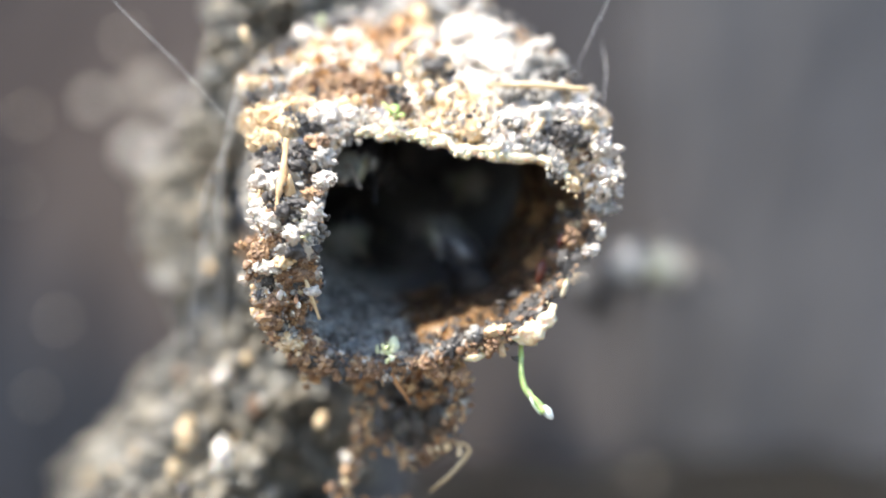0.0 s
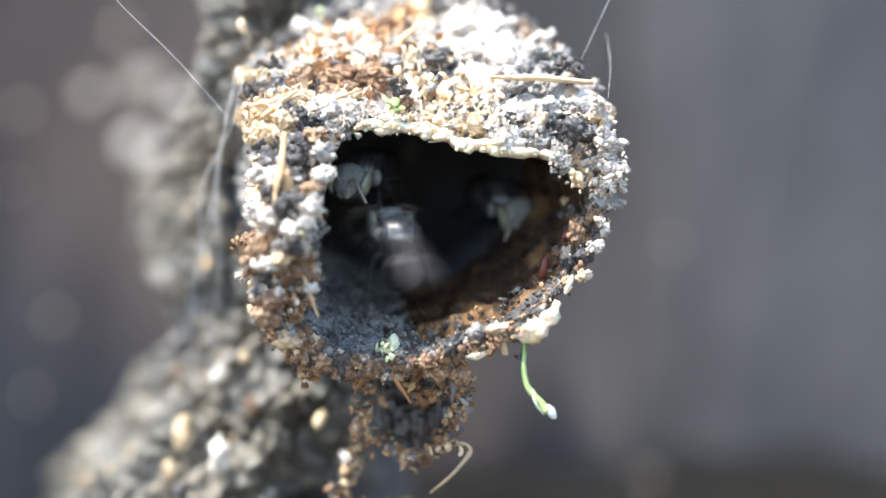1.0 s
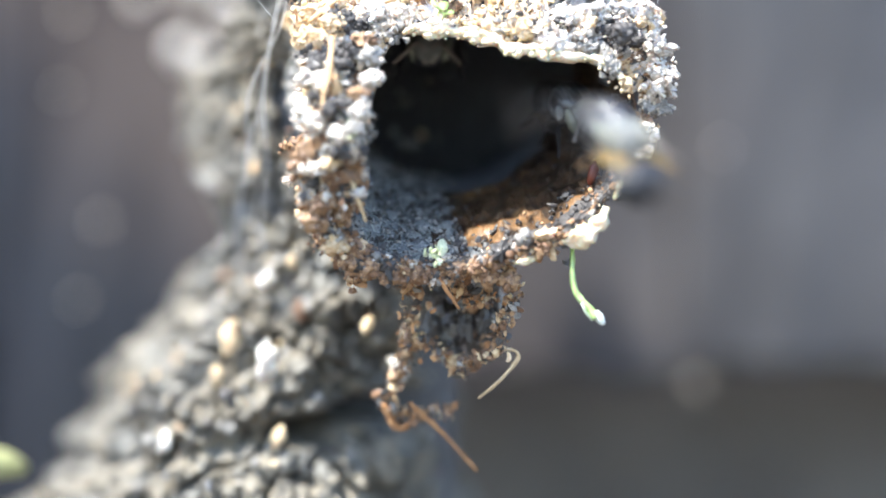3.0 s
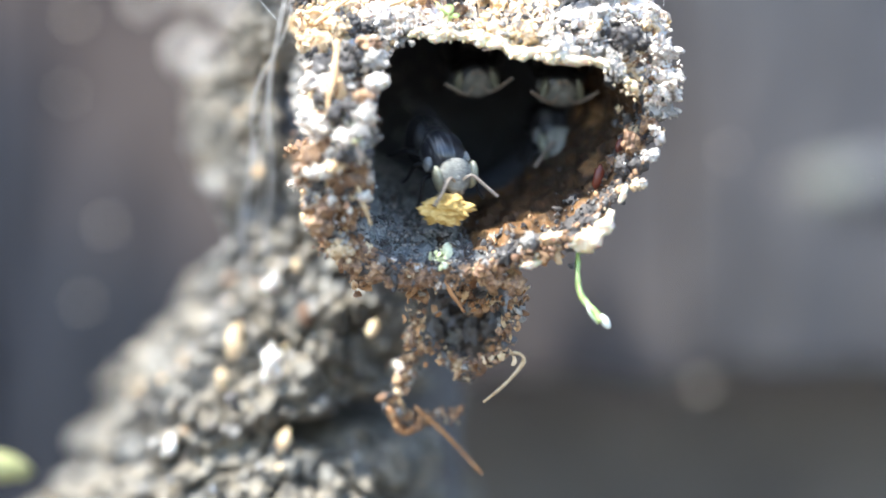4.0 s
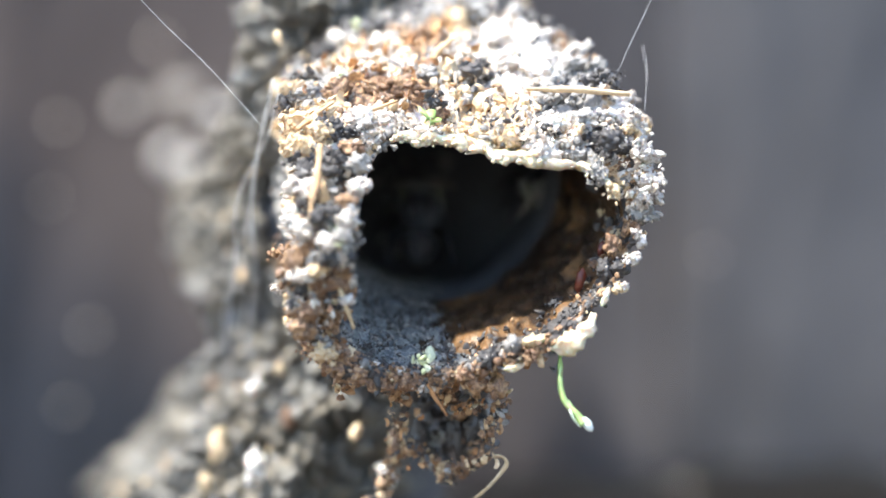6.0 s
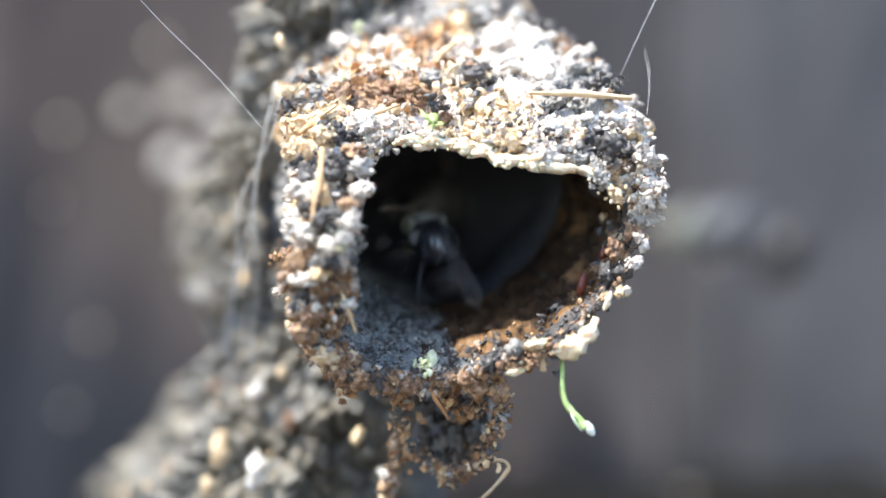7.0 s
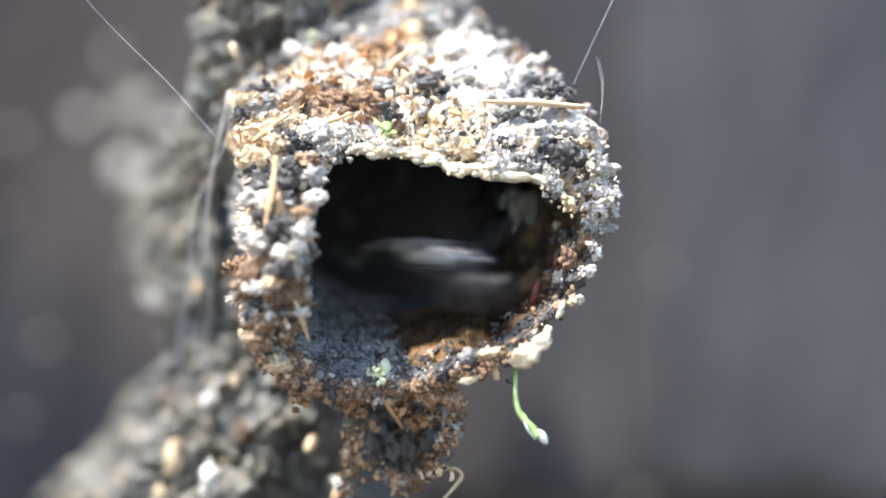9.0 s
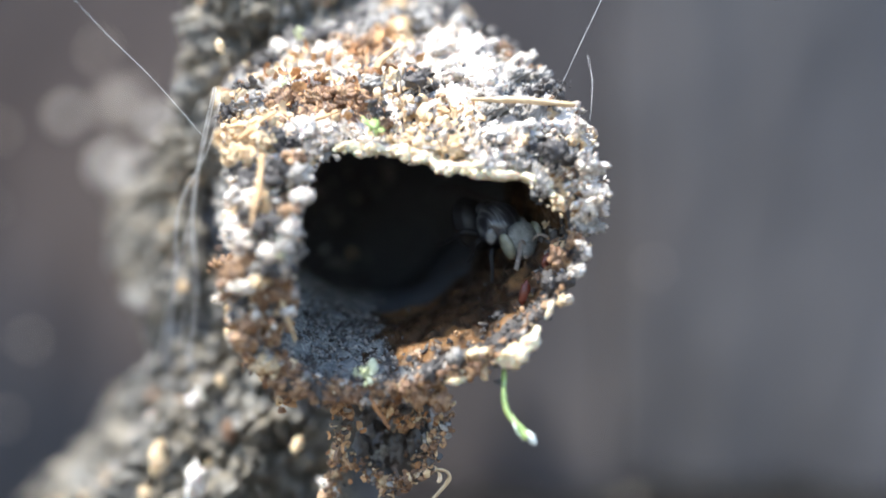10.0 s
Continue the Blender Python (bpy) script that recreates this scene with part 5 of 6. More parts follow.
def make_bee(label):
    bee = new("bee")
    tagged(bee, label, "bee", "bees at the nest mouth")
    head = bee_part("head", head_form, mat_black, bee)
    head.matrix_basis = pose(0, -1.45 * MM, 0, -26) @ pose(0, 1.45 * MM, 0)
    bee_part("face", face_form, mat_head, head, label="grey downy face")
    bee_part("thorax", thorax_form, mat_thorax, bee, label="shiny black thorax")
    bee_part("collar", lambda bm: [spheroid(bm, (s * 0.73, -0.66, 0.06), (0.19, 0.29, 0.32), (0, 0, s * 22), 12, 8, lambda v: v * (1 + 0.2 * noise.noise(v * 4))) for s in (-1, 1)], mat_down, bee)
    bee_part("abdomen", abdomen_form, mat_belly, bee)
    for s in (-1, 1):
        bee_part("eye", lambda bm: spheroid(bm, (s * 0.67, -1.58, 0.0), (0.215, 0.38, 0.55), (0, s * 9, s * 8), 18, 14), mat_eye, head, "eye%d" % s)
        bee_part("antenna", feeler_form(s), mat_feeler, head, "antenna%d" % s)
        bee_part("jaw", lambda bm: spheroid(bm, (s * 0.13, -1.86, -0.55), (0.12, 0.10, 0.12), (0, s * 30, 0), 10, 7), mat_feeler, head, "jaw%d" % s)
        for k in range(3):
            bee_part("leg", leg_form(s, k), mat_leg, bee, "leg%d%d" % (s, k))
    wings = []
    for s in (-1, 1):
        fore = bee_part("wing", wing_form(3.8, 0.92), mat_wing, bee, "forewing", "clear veined wing")
        bee_part("wing_vein", vein_form, mat_vein, fore)
        fore.matrix_basis = rest_wing(s)
        wings.append((fore, s))
    WINGS[bee] = wings
    return bee


def rest_wing(s):
    return pose(s * 0.30 * MM, -0.05 * MM, (0.80 + 0.05 * s) * MM, -14, s * 7, s * 4)


def stroke(s, lift):
    return pose(s * 0.55 * MM, -0.10 * MM, 0.72 * MM, 0, 0, s * -62) @ pose(0, 0, 0, lift, 0, 0)



bee_guard_a = make_bee("grey-faced black guard bee inside the mouth's edge")
bee_guard_b = make_bee("grey-faced black guard bee standing in the nest mouth")
bee_guard_c = make_bee("guard bee hanging under the wax lip")
bee_guard_d = make_bee("guard bee hanging head down from the tube's ceiling")
bee_pollen = make_bee("bee carrying a lump of yellow pollen in its jaws")
bee_waste = make_bee("bee carrying a black lump of nest waste out")
bee_leaver = make_bee("black bee walking out of the nest to fly off")
bee_climber = make_bee("grey-faced bee climbing out over the top lip")
bee_gone = make_bee("black bee hovering away from the nest mouth")
bee_v0 = make_bee("black forager bee with clear wings flying into the nest")
bee_v1 = make_bee("black forager bee with clear wings flying into the nest")
bee_v2 = make_bee("black forager bee with clear wings flying into the nest")
bee_v3 = make_bee("black forager bee with clear wings flying into the nest")
bee_v4 = make_bee("black forager bee with clear wings flying into the nest")
bee_v5 = make_bee("black forager bee with clear wings flying into the nest")
bee_v6 = make_bee("black forager bee with clear wings flying into the nest")
bee_v7 = make_bee("black forager bee with clear wings flying into the nest")
bee_v8 = make_bee("black forager bee with clear wings flying into the nest")
bee_v9 = make_bee("black forager bee with clear wings flying into the nest")
bee_v10 = make_bee("black forager bee with clear wings flying into the nest")
bee_v11 = make_bee("black forager bee with clear wings flying into the nest")
bm = bmesh.new()
bmesh.ops.create_icosphere(bm, subdivisions=5, radius=1.0)
for v in bm.verts:
    n = v.co.copy()
    d = 0.95 + 0.42 * noise.noise(n * 1.9 + Vector((4, 1, 0))) + 0.34 * noise.noise(n * 4.1 + Vector((0, 2, 7))) + 0.16 * noise.noise(n * 9) + 0.08 * noise.noise(n * 17)
    v.co = Vector((-0.66 + 0.90 * n.x * d, -2.62 + 0.62 * n.y * d, -0.52 + 0.50 * n.z * d))
link("pollen_load", bm, mat_pollen, bee_pollen, "crumbly lump of yellow pollen")
bm = bmesh.new()
spheroid(bm, (-0.12, -3.50, -0.75), (1.0, 0.8, 0.8), (20, 0, 0), 36, 24, lambda v: v * (0.93 + 0.34 * noise.noise(v * 1.7) + 0.24 * noise.noise(v * 3.6) + 0.14 * noise.noise(v * 8)))
load = link("waste_load", bm, mat_black, bee_waste, "shiny black lump of waste")
for c, r in (((-0.98, -3.1, -0.14), 0.24), ((-0.74, -3.02, -0.02), 0.12), ((0.60, -3.05, 0.0), 0.13), ((0.85, -3.2, -0.30), 0.14), ((0.72, -2.98, -0.12), 0.10)):
    bm = bmesh.new()
    spheroid(bm, c, (r, r * 0.8, r * 0.8), (0, 0, 0), 14, 10, lambda v: v * (1 + 0.35 * noise.noise(v * 2.5 + Vector(c))))
    link("pollen_crumb", bm, mat_pollen, load)
bm = bmesh.new()
spheroid(bm, (-0.05, -2.3, -0.48), (0.11, 0.26, 0.12), seg=10, rings=7)
link("tongue", bm, mat_jaw, bee_waste, "orange tongue")


def crawl(bee, rows, at=-1.55):
    """Key a bee: seconds, a place on it (at mm along its length) in mm, and its turn."""
    walk(bee, [(t, pose(x * MM, y * MM, z * MM, rx, ry, rz) @ pose(0, -at * MM, 0)) for t, x, y, z, rx, ry, rz in rows])


def flap(bee, spans):
    """Beat the wings in the spans of flight and fold them outside."""
    for wing, s in WINGS[bee]:
        rows = [(0.0, rest_wing(s))]
        for t0, t1 in spans:
            if t0 > 0.05:
                rows.append((t0 - 0.034, rest_wing(s)))
            else:
                rows = []
            n = int(round((t1 - t0) * FPS))
            rows += [(t0 + i / FPS, stroke(s, 38 if i % 2 else -34)) for i in range(n + 1)]
            if t1 < 9.96:
                rows.append((t1 + 0.034, rest_wing(s)))
        if rows[-1][0] < 9.99:
            rows.append((10.0, rest_wing(s)))
        walk(wing, rows)


def motions():
    crawl(bee_guard_a, [
        (0, -3.71, 2.60, 3.23, 20, 10, -25), (0.1, -3.56, 2.60, 3.11, 20, 10, -25), (0.5, -3.58, 2.60, 2.99, 20, 10, -20), (0.7, -3.48, 2.40, 2.89, 22, 10, -18),
        (1, -3.55, 2.40, 2.48, 20, 10, -22), (1.3, -3.50, 2.40, 2.51, 20, 10, -20), (1.5, -3.49, 2.40, 2.79, 22, 8, -18), (1.7, -3.14, 2.20, 2.67, 25, 6, -12),
        (2, -3.19, 2.20, 2.78, 25, 4, -10), (2.2, -2.87, 2.20, 3.12, 26, 4, -8), (2.5, -2.87, 2.20, 3.24, 26, 6, -10), (2.7, -2.99, 2.20, 3.20, 25, 5, -12),
        (3.1, -2.31, 8.00, 4.24, 20, 0, 0), (3.6, -8.68, 22.00, -13.45, 0, 0, 0), (10, -8.68, 22.00, -13.45, 0, 0, 0),
    ], -1.55)
    crawl(bee_guard_b, [
        (0, 1.34, 11.00, 2.72, 25, -8, 20), (0.4, 2.88, 8.00, 2.41, 25, -8, 20), (0.5, 3.10, 4.50, 2.23, 25, -8, 20), (0.7, 3.58, 4.00, 1.17, 28, -10, 25),
        (1, 2.93, 5.40, 1.22, 28, -10, 25), (1.3, 3.26, 5.00, 1.73, 28, -10, 25), (1.4, 3.40, 4.20, 1.21, 25, -15, 30), (1.5, 3.65, 4.80, 0.79, 25, -25, 40),
        (1.6, 3.74, 4.00, 1.04, 22, -30, 50), (1.7, 4.24, 2.40, 1.33, 20, -30, 58), (1.8, 4.82, 2.00, 1.38, 14, -28, 36), (1.9, 4.88, 1.90, 1.82, 14, -28, 36),
        (2, 4.23, 1.50, 1.53, 14, -30, 34), (2.2, 4.57, 1.20, 1.61, 14, -30, 32), (2.5, 4.66, 0.90, 1.52, 14, -30, 32), (2.7, 4.38, 0.90, 1.41, 14, -30, 32),
        (3.1, 3.37, 4.00, 1.32, 25, -10, 20), (3.8, 2.33, 5.90, 0.70, 28, -5, 10), (4, 2.46, 5.90, 0.45, 28, -5, 10), (4.2, 2.62, 5.80, 0.01, 30, -4, 8),
        (4.3, 2.68, 5.80, 0.11, 30, -4, 6), (4.5, 1.94, 5.80, 0.37, 30, 0, 0), (4.7, 2.21, 6.00, 1.07, 30, 0, 5), (5, 2.67, 6.00, 1.87, 30, 0, 5),
        (5.1, 2.85, 6.50, 2.34, 30, 0, 8), (5.3, 2.54, 5.50, 1.98, 30, 0, 8), (5.4, 2.48, 4.60, 1.07, 32, 0, 5), (5.5, 2.05, 3.80, 0.35, 36, 2, 12),
        (5.6, 2.07, 3.80, 0.63, 36, 2, 12), (5.7, 2.03, 4.20, 1.11, 34, 2, 10), (6, 2.59, 9.00, 2.48, 30, 0, 10), (6.4, -1.49, 13.00, -2.31, 30, 0, 10),
        (6.9, -1.26, 13.00, -2.54, 30, 0, 20), (7.4, 1.63, 10.00, 2.50, 30, 0, 20), (7.5, 1.65, 10.50, 2.57, 25, -5, 20), (7.6, 3.13, 6.00, 2.41, 26, -6, 25),
        (7.8, 3.24, 4.20, 1.60, 28, -8, 28), (7.9, 3.42, 3.60, 1.32, 30, -8, 30), (8, 3.70, 3.20, 0.98, 30, -8, 30), (8.1, 3.35, 3.20, 0.95, 30, -8, 26),
        (8.3, 3.17, 3.60, 1.52, 30, -6, 24), (8.5, 3.27, 3.80, 1.77, 30, -6, 22), (8.6, 3.02, 5.50, 2.44, 30, -6, 20), (8.8, 3.07, 5.50, 2.38, 30, -6, 20),
        (9, 3.67, 5.00, 2.44, 28, -8, 22), (9.1, 3.38, 4.60, 2.08, 28, -10, 25), (9.2, 4.27, 3.40, 1.55, 26, -18, 38), (9.3, 4.65, 2.80, 1.33, 24, -22, 45),
        (9.4, 4.96, 2.60, 1.48, 24, -22, 48), (9.5, 4.09, 3.00, 1.53, 26, -20, 40), (9.6, 4.54, 2.90, 1.38, 26, -20, 40), (9.7, 4.37, 2.90, 1.22, 26, -20, 38),
        (9.9, 3.60, 3.20, 1.30, 28, -15, 32), (10, 3.70, 3.00, 1.17, 28, -18, 35),
    ], -1.55)
    crawl(bee_guard_c, [
        (0, -5.50, 23.00, -14.50, 0, 0, 0), (6.6, -5.50, 23.00, -14.50, 0, 0, 0), (7.1, -1.03, 7.00, 4.29, 10, 0, 10), (7.2, -0.77, 4.20, 3.74, 10, 0, 10),
        (7.3, -0.81, 7.00, 4.34, 10, 0, 10), (7.5, -0.59, 6.50, 4.15, 10, 5, 10), (7.6, -0.32, 4.20, 3.57, 8, 12, 16), (7.7, -0.03, 3.40, 3.20, 6, 14, 18),
        (7.8, 0.02, 3.20, 3.09, 6, 14, 18), (8, 0.31, 3.20, 3.10, 6, 14, 18), (8.2, 0.16, 3.40, 3.18, 6, 12, 14), (8.3, -0.06, 5.00, 3.58, 8, 8, 10),
        (8.45, -0.43, 9.00, 4.21, 10, 0, 5), (8.8, -5.50, 23.00, -14.50, 0, 0, 0), (10, -5.50, 23.00, -14.50, 0, 0, 0),
    ], -1.55)
    crawl(bee_guard_d, [
        (0, -6.90, 24.00, -15.50, 0, 170, 0), (1.0, -6.90, 24.00, -15.50, 0, 170, 0), (1.4, -0.90, 8.00, 4.40, -5, 172, 0), (1.6, -0.63, 5.20, 3.63, -10, 175, 0),
        (1.7, -0.35, 5.00, 3.66, -10, 175, 4), (1.8, -0.30, 5.20, 3.70, -10, 175, 4), (2, -0.40, 5.60, 3.66, -8, 175, 0), (2.3, -0.60, 9.00, 4.60, 0, 172, 0),
        (3.2, 1.80, 9.00, 4.40, 0, 178, 0), (3.8, 2.27, 5.00, 2.49, -12, 180, 0), (4, 2.49, 5.00, 2.65, -12, 180, 4), (4.1, 2.44, 5.00, 2.55, -12, 180, 4),
        (4.2, 2.83, 5.60, 2.77, -10, 182, 6), (4.3, 2.90, 7.50, 3.10, -5, 182, 6), (4.5, 0.50, 11.00, 4.60, 0, 180, 0), (5, -5.10, 24.00, -15.50, 0, 170, 0),
        (10, -5.10, 24.00, -15.50, 0, 170, 0),
    ], -1.55)
    crawl(bee_pollen, [
        (0, -8.74, 25.00, -17.82, 0, 0, 0), (2.8, -8.74, 25.00, -17.82, 0, 0, 0), (3.3, -0.31, 9.00, 4.72, 30, 0, 10), (3.8, -1.74, 1.80, -0.49, 38, -6, 18),
        (3.9, -1.81, 1.70, -0.51, 38, -6, 18), (4, -1.59, 1.60, -0.75, 40, -8, 22), (4.1, -1.40, 1.40, -0.69, 40, -8, 24), (4.2, -1.35, 1.20, -0.78, 40, -8, 22),
        (4.3, -1.32, 1.00, -0.68, 42, -8, 20), (4.4, -2.15, 1.00, -0.29, 42, 0, 5), (4.5, -2.46, 1.00, -0.28, 42, 6, -5), (4.6, -2.92, 1.00, 0.17, 42, 8, 0),
        (4.7, -3.04, 1.00, 0.19, 42, 6, 5), (4.8, -2.85, 0.80, 0.26, 42, 2, 12), (4.9, -2.55, 0.60, 0.10, 42, -4, 20), (5, -1.98, 0.20, -0.51, 42, -10, 28),
        (5.1, -1.96, 0.10, -0.59, 42, -12, 30), (5.2, -1.77, 0.00, -0.80, 42, -12, 30), (5.3, -1.93, 0.59, -0.77, 42, -10, 28), (5.4, -1.85, 1.16, -0.98, 44, -4, 20),
        (5.5, -1.61, 1.23, -1.76, 48, -2, 12), (5.567, -1.27, 0.00, -2.41, 40, -2, 10), (5.6, -0.32, -8.00, -3.82, 25, 0, 10), (5.667, 0.83, -32.20, -6.02, 15, 0, 10),
        (5.733, 1.59, -46.00, -8.69, 10, 0, 10), (6.4, 10.91, -40.00, -16.13, 0, 0, 20), (10, 10.91, -40.00, -16.13, 0, 0, 20),
    ], -1.55)
    flap(bee_pollen, [(5.54, 5.9)])
    crawl(bee_waste, [
        (0, -5.55, 26.00, -18.88, 0, 0, 0), (1.4, -5.55, 26.00, -18.88, 0, 0, 0), (1.9, -0.92, 9.00, 2.89, 20, 0, 0), (2.1, -1.07, 6.50, 2.16, 24, 0, 2),
        (2.2, -0.14, 5.00, 1.31, 26, 0, 4), (2.3, 0.41, 4.00, 0.95, 27, 0, 6), (2.4, 1.10, 1.40, -0.13, 28, 2, 4), (2.5, 1.47, -0.40, -0.92, 28, 2, 4),
        (2.6, 1.60, -0.60, -1.02, 28, 2, 4), (2.7, 1.72, -1.00, -1.38, 28, 2, 0), (2.85, 3.35, -1.60, 1.89, 28, 2, 0), (2.93, 3.60, -4.00, 1.25, 30, 0, 5),
        (3.05, 6.75, -18.00, -2.19, 10, 0, 30), (3.2, 10.91, -40.00, -11.56, 0, 0, 40), (10, 10.91, -40.00, -11.56, 0, 0, 40),
    ], -1.55)
    flap(bee_waste, [(2.87, 3.2)])
    crawl(bee_leaver, [
        (0, -4.01, 10.00, 0.41, 30, 0, -10), (0.1, -2.71, 4.40, -0.43, 35, 0, -5), (0.2, -2.30, 2.60, -1.18, 38, 0, -8), (0.3, -2.85, 2.40, -1.36, 38, 0, -12),
        (0.4, -2.93, 2.20, -1.25, 40, 0, 10), (0.5, -2.41, 2.00, -1.33, 42, 0, 18), (0.6, -2.60, 1.00, -2.49, 46, 0, 8), (0.667, -3.04, -0.50, -2.79, 45, 0, 0),
        (0.7, -3.16, -6.00, -2.99, 35, 0, -5), (0.767, -1.33, -36.80, -4.99, 20, 0, -5), (0.833, 1.16, -39.10, -9.50, 10, 0, 0), (1, 1.72, -90.00, -11.62, 0, 0, 20),
        (1.1, 1.09, -90.00, -6.85, 0, 0, 20), (1.2, 0.02, -90.00, 0.75, 0, 0, 20), (1.3, 0.31, -90.00, 1.19, 0, 0, 30), (1.4, 1.69, -90.00, 10.20, 0, 0, 40),
        (1.8, 4.86, -80.00, 37.12, 0, 0, 40), (10, 4.86, -80.00, 37.12, 0, 0, 40),
    ], -1.55)
    flap(bee_leaver, [(0.67, 1.8)])
    crawl(bee_climber, [
        (0, -7.17, 27.00, -17.55, 0, 0, 0), (3.5, -7.17, 27.00, -17.55, 0, 0, 0), (4, -0.80, 5.00, 3.01, -10, 175, 5), (4.1, -0.74, 3.80, 2.96, -5, 175, 5),
        (4.2, -0.30, 2.40, 2.48, 0, 178, 8), (4.3, -0.09, 1.40, 2.60, 12, 180, 5), (4.4, 0.07, 0.40, 3.05, 14, 180, 0), (4.5, 0.23, -0.30, 3.28, 16, 180, 0),
        (4.6, 0.27, -0.80, 3.42, 20, 180, 0), (4.7, 0.48, -1.20, 3.64, 28, 180, -5), (4.8, 0.66, -1.60, 4.15, 38, 180, -8), (4.9, 0.68, -2.20, 4.81, 48, 180, -5),
        (4.967, 1.31, -8.00, 4.97, 55, 180, -5), (5, 2.32, -13.80, 4.57, 65, 180, -5), (5.067, 4.75, -32.20, 5.71, 50, 180, -5), (5.133, 7.08, -46.00, 8.79, 40, 180, -5),
        (5.6, 10.91, -40.00, 14.33, 40, 180, 0), (10, 10.91, -40.00, 14.33, 40, 180, 0),
    ], -1.55)
    flap(bee_climber, [(4.94, 5.5)])
    crawl(bee_gone, [
        (0, 6.04, -20.70, -0.59, 0, 0, 60), (0.1, 5.66, -32.20, -3.35, 0, 0, 50), (0.167, 5.67, -46.00, -6.53, 0, 0, 50), (0.233, 6.53, -46.00, -10.13, 0, 0, 50),
        (0.8, 10.39, -45.00, -15.36, 0, 0, 50), (10, 10.39, -45.00, -15.36, 0, 0, 50),
    ], 0)
    flap(bee_gone, [(0, 0.4)])
    crawl(bee_v0, [
        (0, 1.28, 3.40, -0.60, -25, 0, -155), (0.1, 2.41, -0.50, -2.01, -10, 0, -150), (0.2, 1.63, 1.00, -0.53, -20, 0, -140), (0.3, 0.31, 1.60, -0.97, -35, 10, -150),
        (0.4, 0.02, 1.60, -1.31, -38, 8, -160), (0.5, 0.10, 1.60, -1.47, -38, 6, -165), (0.6, 1.39, 1.60, -1.48, -30, 0, -150), (0.7, 0.44, 2.40, -0.81, -30, 0, -165),
        (0.8, 0.27, 5.00, 0.04, -30, 0, -175), (0.95, -0.32, 9.00, 0.92, -25, 0, -180), (1.2, -8.78, 28.00, -22.23, 0, 0, -180), (10, -8.78, 28.00, -22.23, 0, 0, -180),
    ], 1.2)
    flap(bee_v0, [(0, 0.24)])
    crawl(bee_v1, [
        (0, 24.85, -32.00, -1.30, 0, 0, -110), (0.5, 24.85, -32.00, -1.30, 0, 0, -110), (0.6, 10.27, -46.00, -1.11, 0, 0, -110), (0.7, 8.43, -32.20, -0.62, 0, 0, -110),
        (0.8, 4.81, -13.80, -0.29, 0, 0, -110), (0.866, 5.06, -6.00, -0.78, -5, 0, -125), (0.9, 4.05, -6.00, -0.78, -5, 0, -125), (0.934, 3.04, -6.00, -0.78, -5, 0, -125),
        (1, -1.45, 0.20, -0.19, -25, 0, -165), (1.1, -1.34, 1.20, -1.80, -40, 0, -185), (1.2, -0.94, 1.80, -1.72, -42, 0, -175), (1.3, -1.55, 4.50, -0.23, -30, 0, -180),
        (1.4, -1.97, 9.00, 0.92, -25, 0, -180), (1.65, -5.59, 29.00, -23.30, 0, 0, -180), (10, -5.59, 29.00, -23.30, 0, 0, -180),
    ], 1.2)
    flap(bee_v1, [(0.55, 0.94)])
    crawl(bee_v2, [
        (0, 23.97, -36.00, -21.49, 0, 0, -120), (1, 23.97, -36.00, -21.49, 0, 0, -120), (1.1, 12.02, -46.00, -6.60, 0, 0, -120), (1.2, 10.74, -46.00, -5.61, 0, 0, -120),
        (1.3, 10.58, -32.20, -3.02, 0, 0, -120), (1.366, 8.72, -10.00, -1.31, -5, 0, -125), (1.4, 7.01, -10.00, -1.31, -5, 0, -125),
        (1.434, 5.35, -10.00, -1.28, -5, 0, -125), (1.467, 1.46, 1.40, -1.14, -30, 0, -170), (1.5, 1.25, 1.50, -1.61, -32, 0, -172), (1.6, 0.20, 5.50, 0.18, -28, 0, -175),
        (1.7, -1.13, 10.00, 1.12, -25, 0, -180), (1.95, -7.20, 30.00, -21.98, 0, 0, -180), (10, -7.20, 30.00, -21.98, 0, 0, -180),
    ], 1.2)
    flap(bee_v2, [(1.05, 1.44)])
    crawl(bee_v3, [
        (0, 23.97, -36.00, -22.28, 0, 0, -130), (1.4, 23.97, -36.00, -22.28, 0, 0, -130), (1.5, 5.93, -46.00, -8.95, 0, 0, -130), (1.6, 5.21, -46.00, -6.77, 0, 0, -130),
        (1.7, 5.34, -34.50, -4.65, 0, 0, -125), (1.8, 7.05, -25.30, -3.39, 0, 0, -120), (1.9, 5.18, -13.80, -2.45, -5, 0, -125), (1.966, 2.11, -1.00, -0.29, -15, 0, -150),
        (2, 0.56, -1.00, -0.33, -15, 0, -150), (2.034, -0.91, -1.00, -0.36, -15, 0, -150), (2.1, -1.89, 1.20, -1.23, -35, 0, -185),
        (2.2, -2.19, 2.00, -0.83, -40, 0, -195), (2.3, -2.83, 3.60, -0.06, -38, 0, -180), (2.4, -3.09, 6.00, 0.35, -32, 0, -180), (2.6, -4.15, 10.00, 1.19, -25, 0, -180),
        (2.85, -8.81, 31.00, -26.66, 0, 0, -180), (10, -8.81, 31.00, -26.66, 0, 0, -180),
    ], 1.2)
    flap(bee_v3, [(1.5, 2.12)])
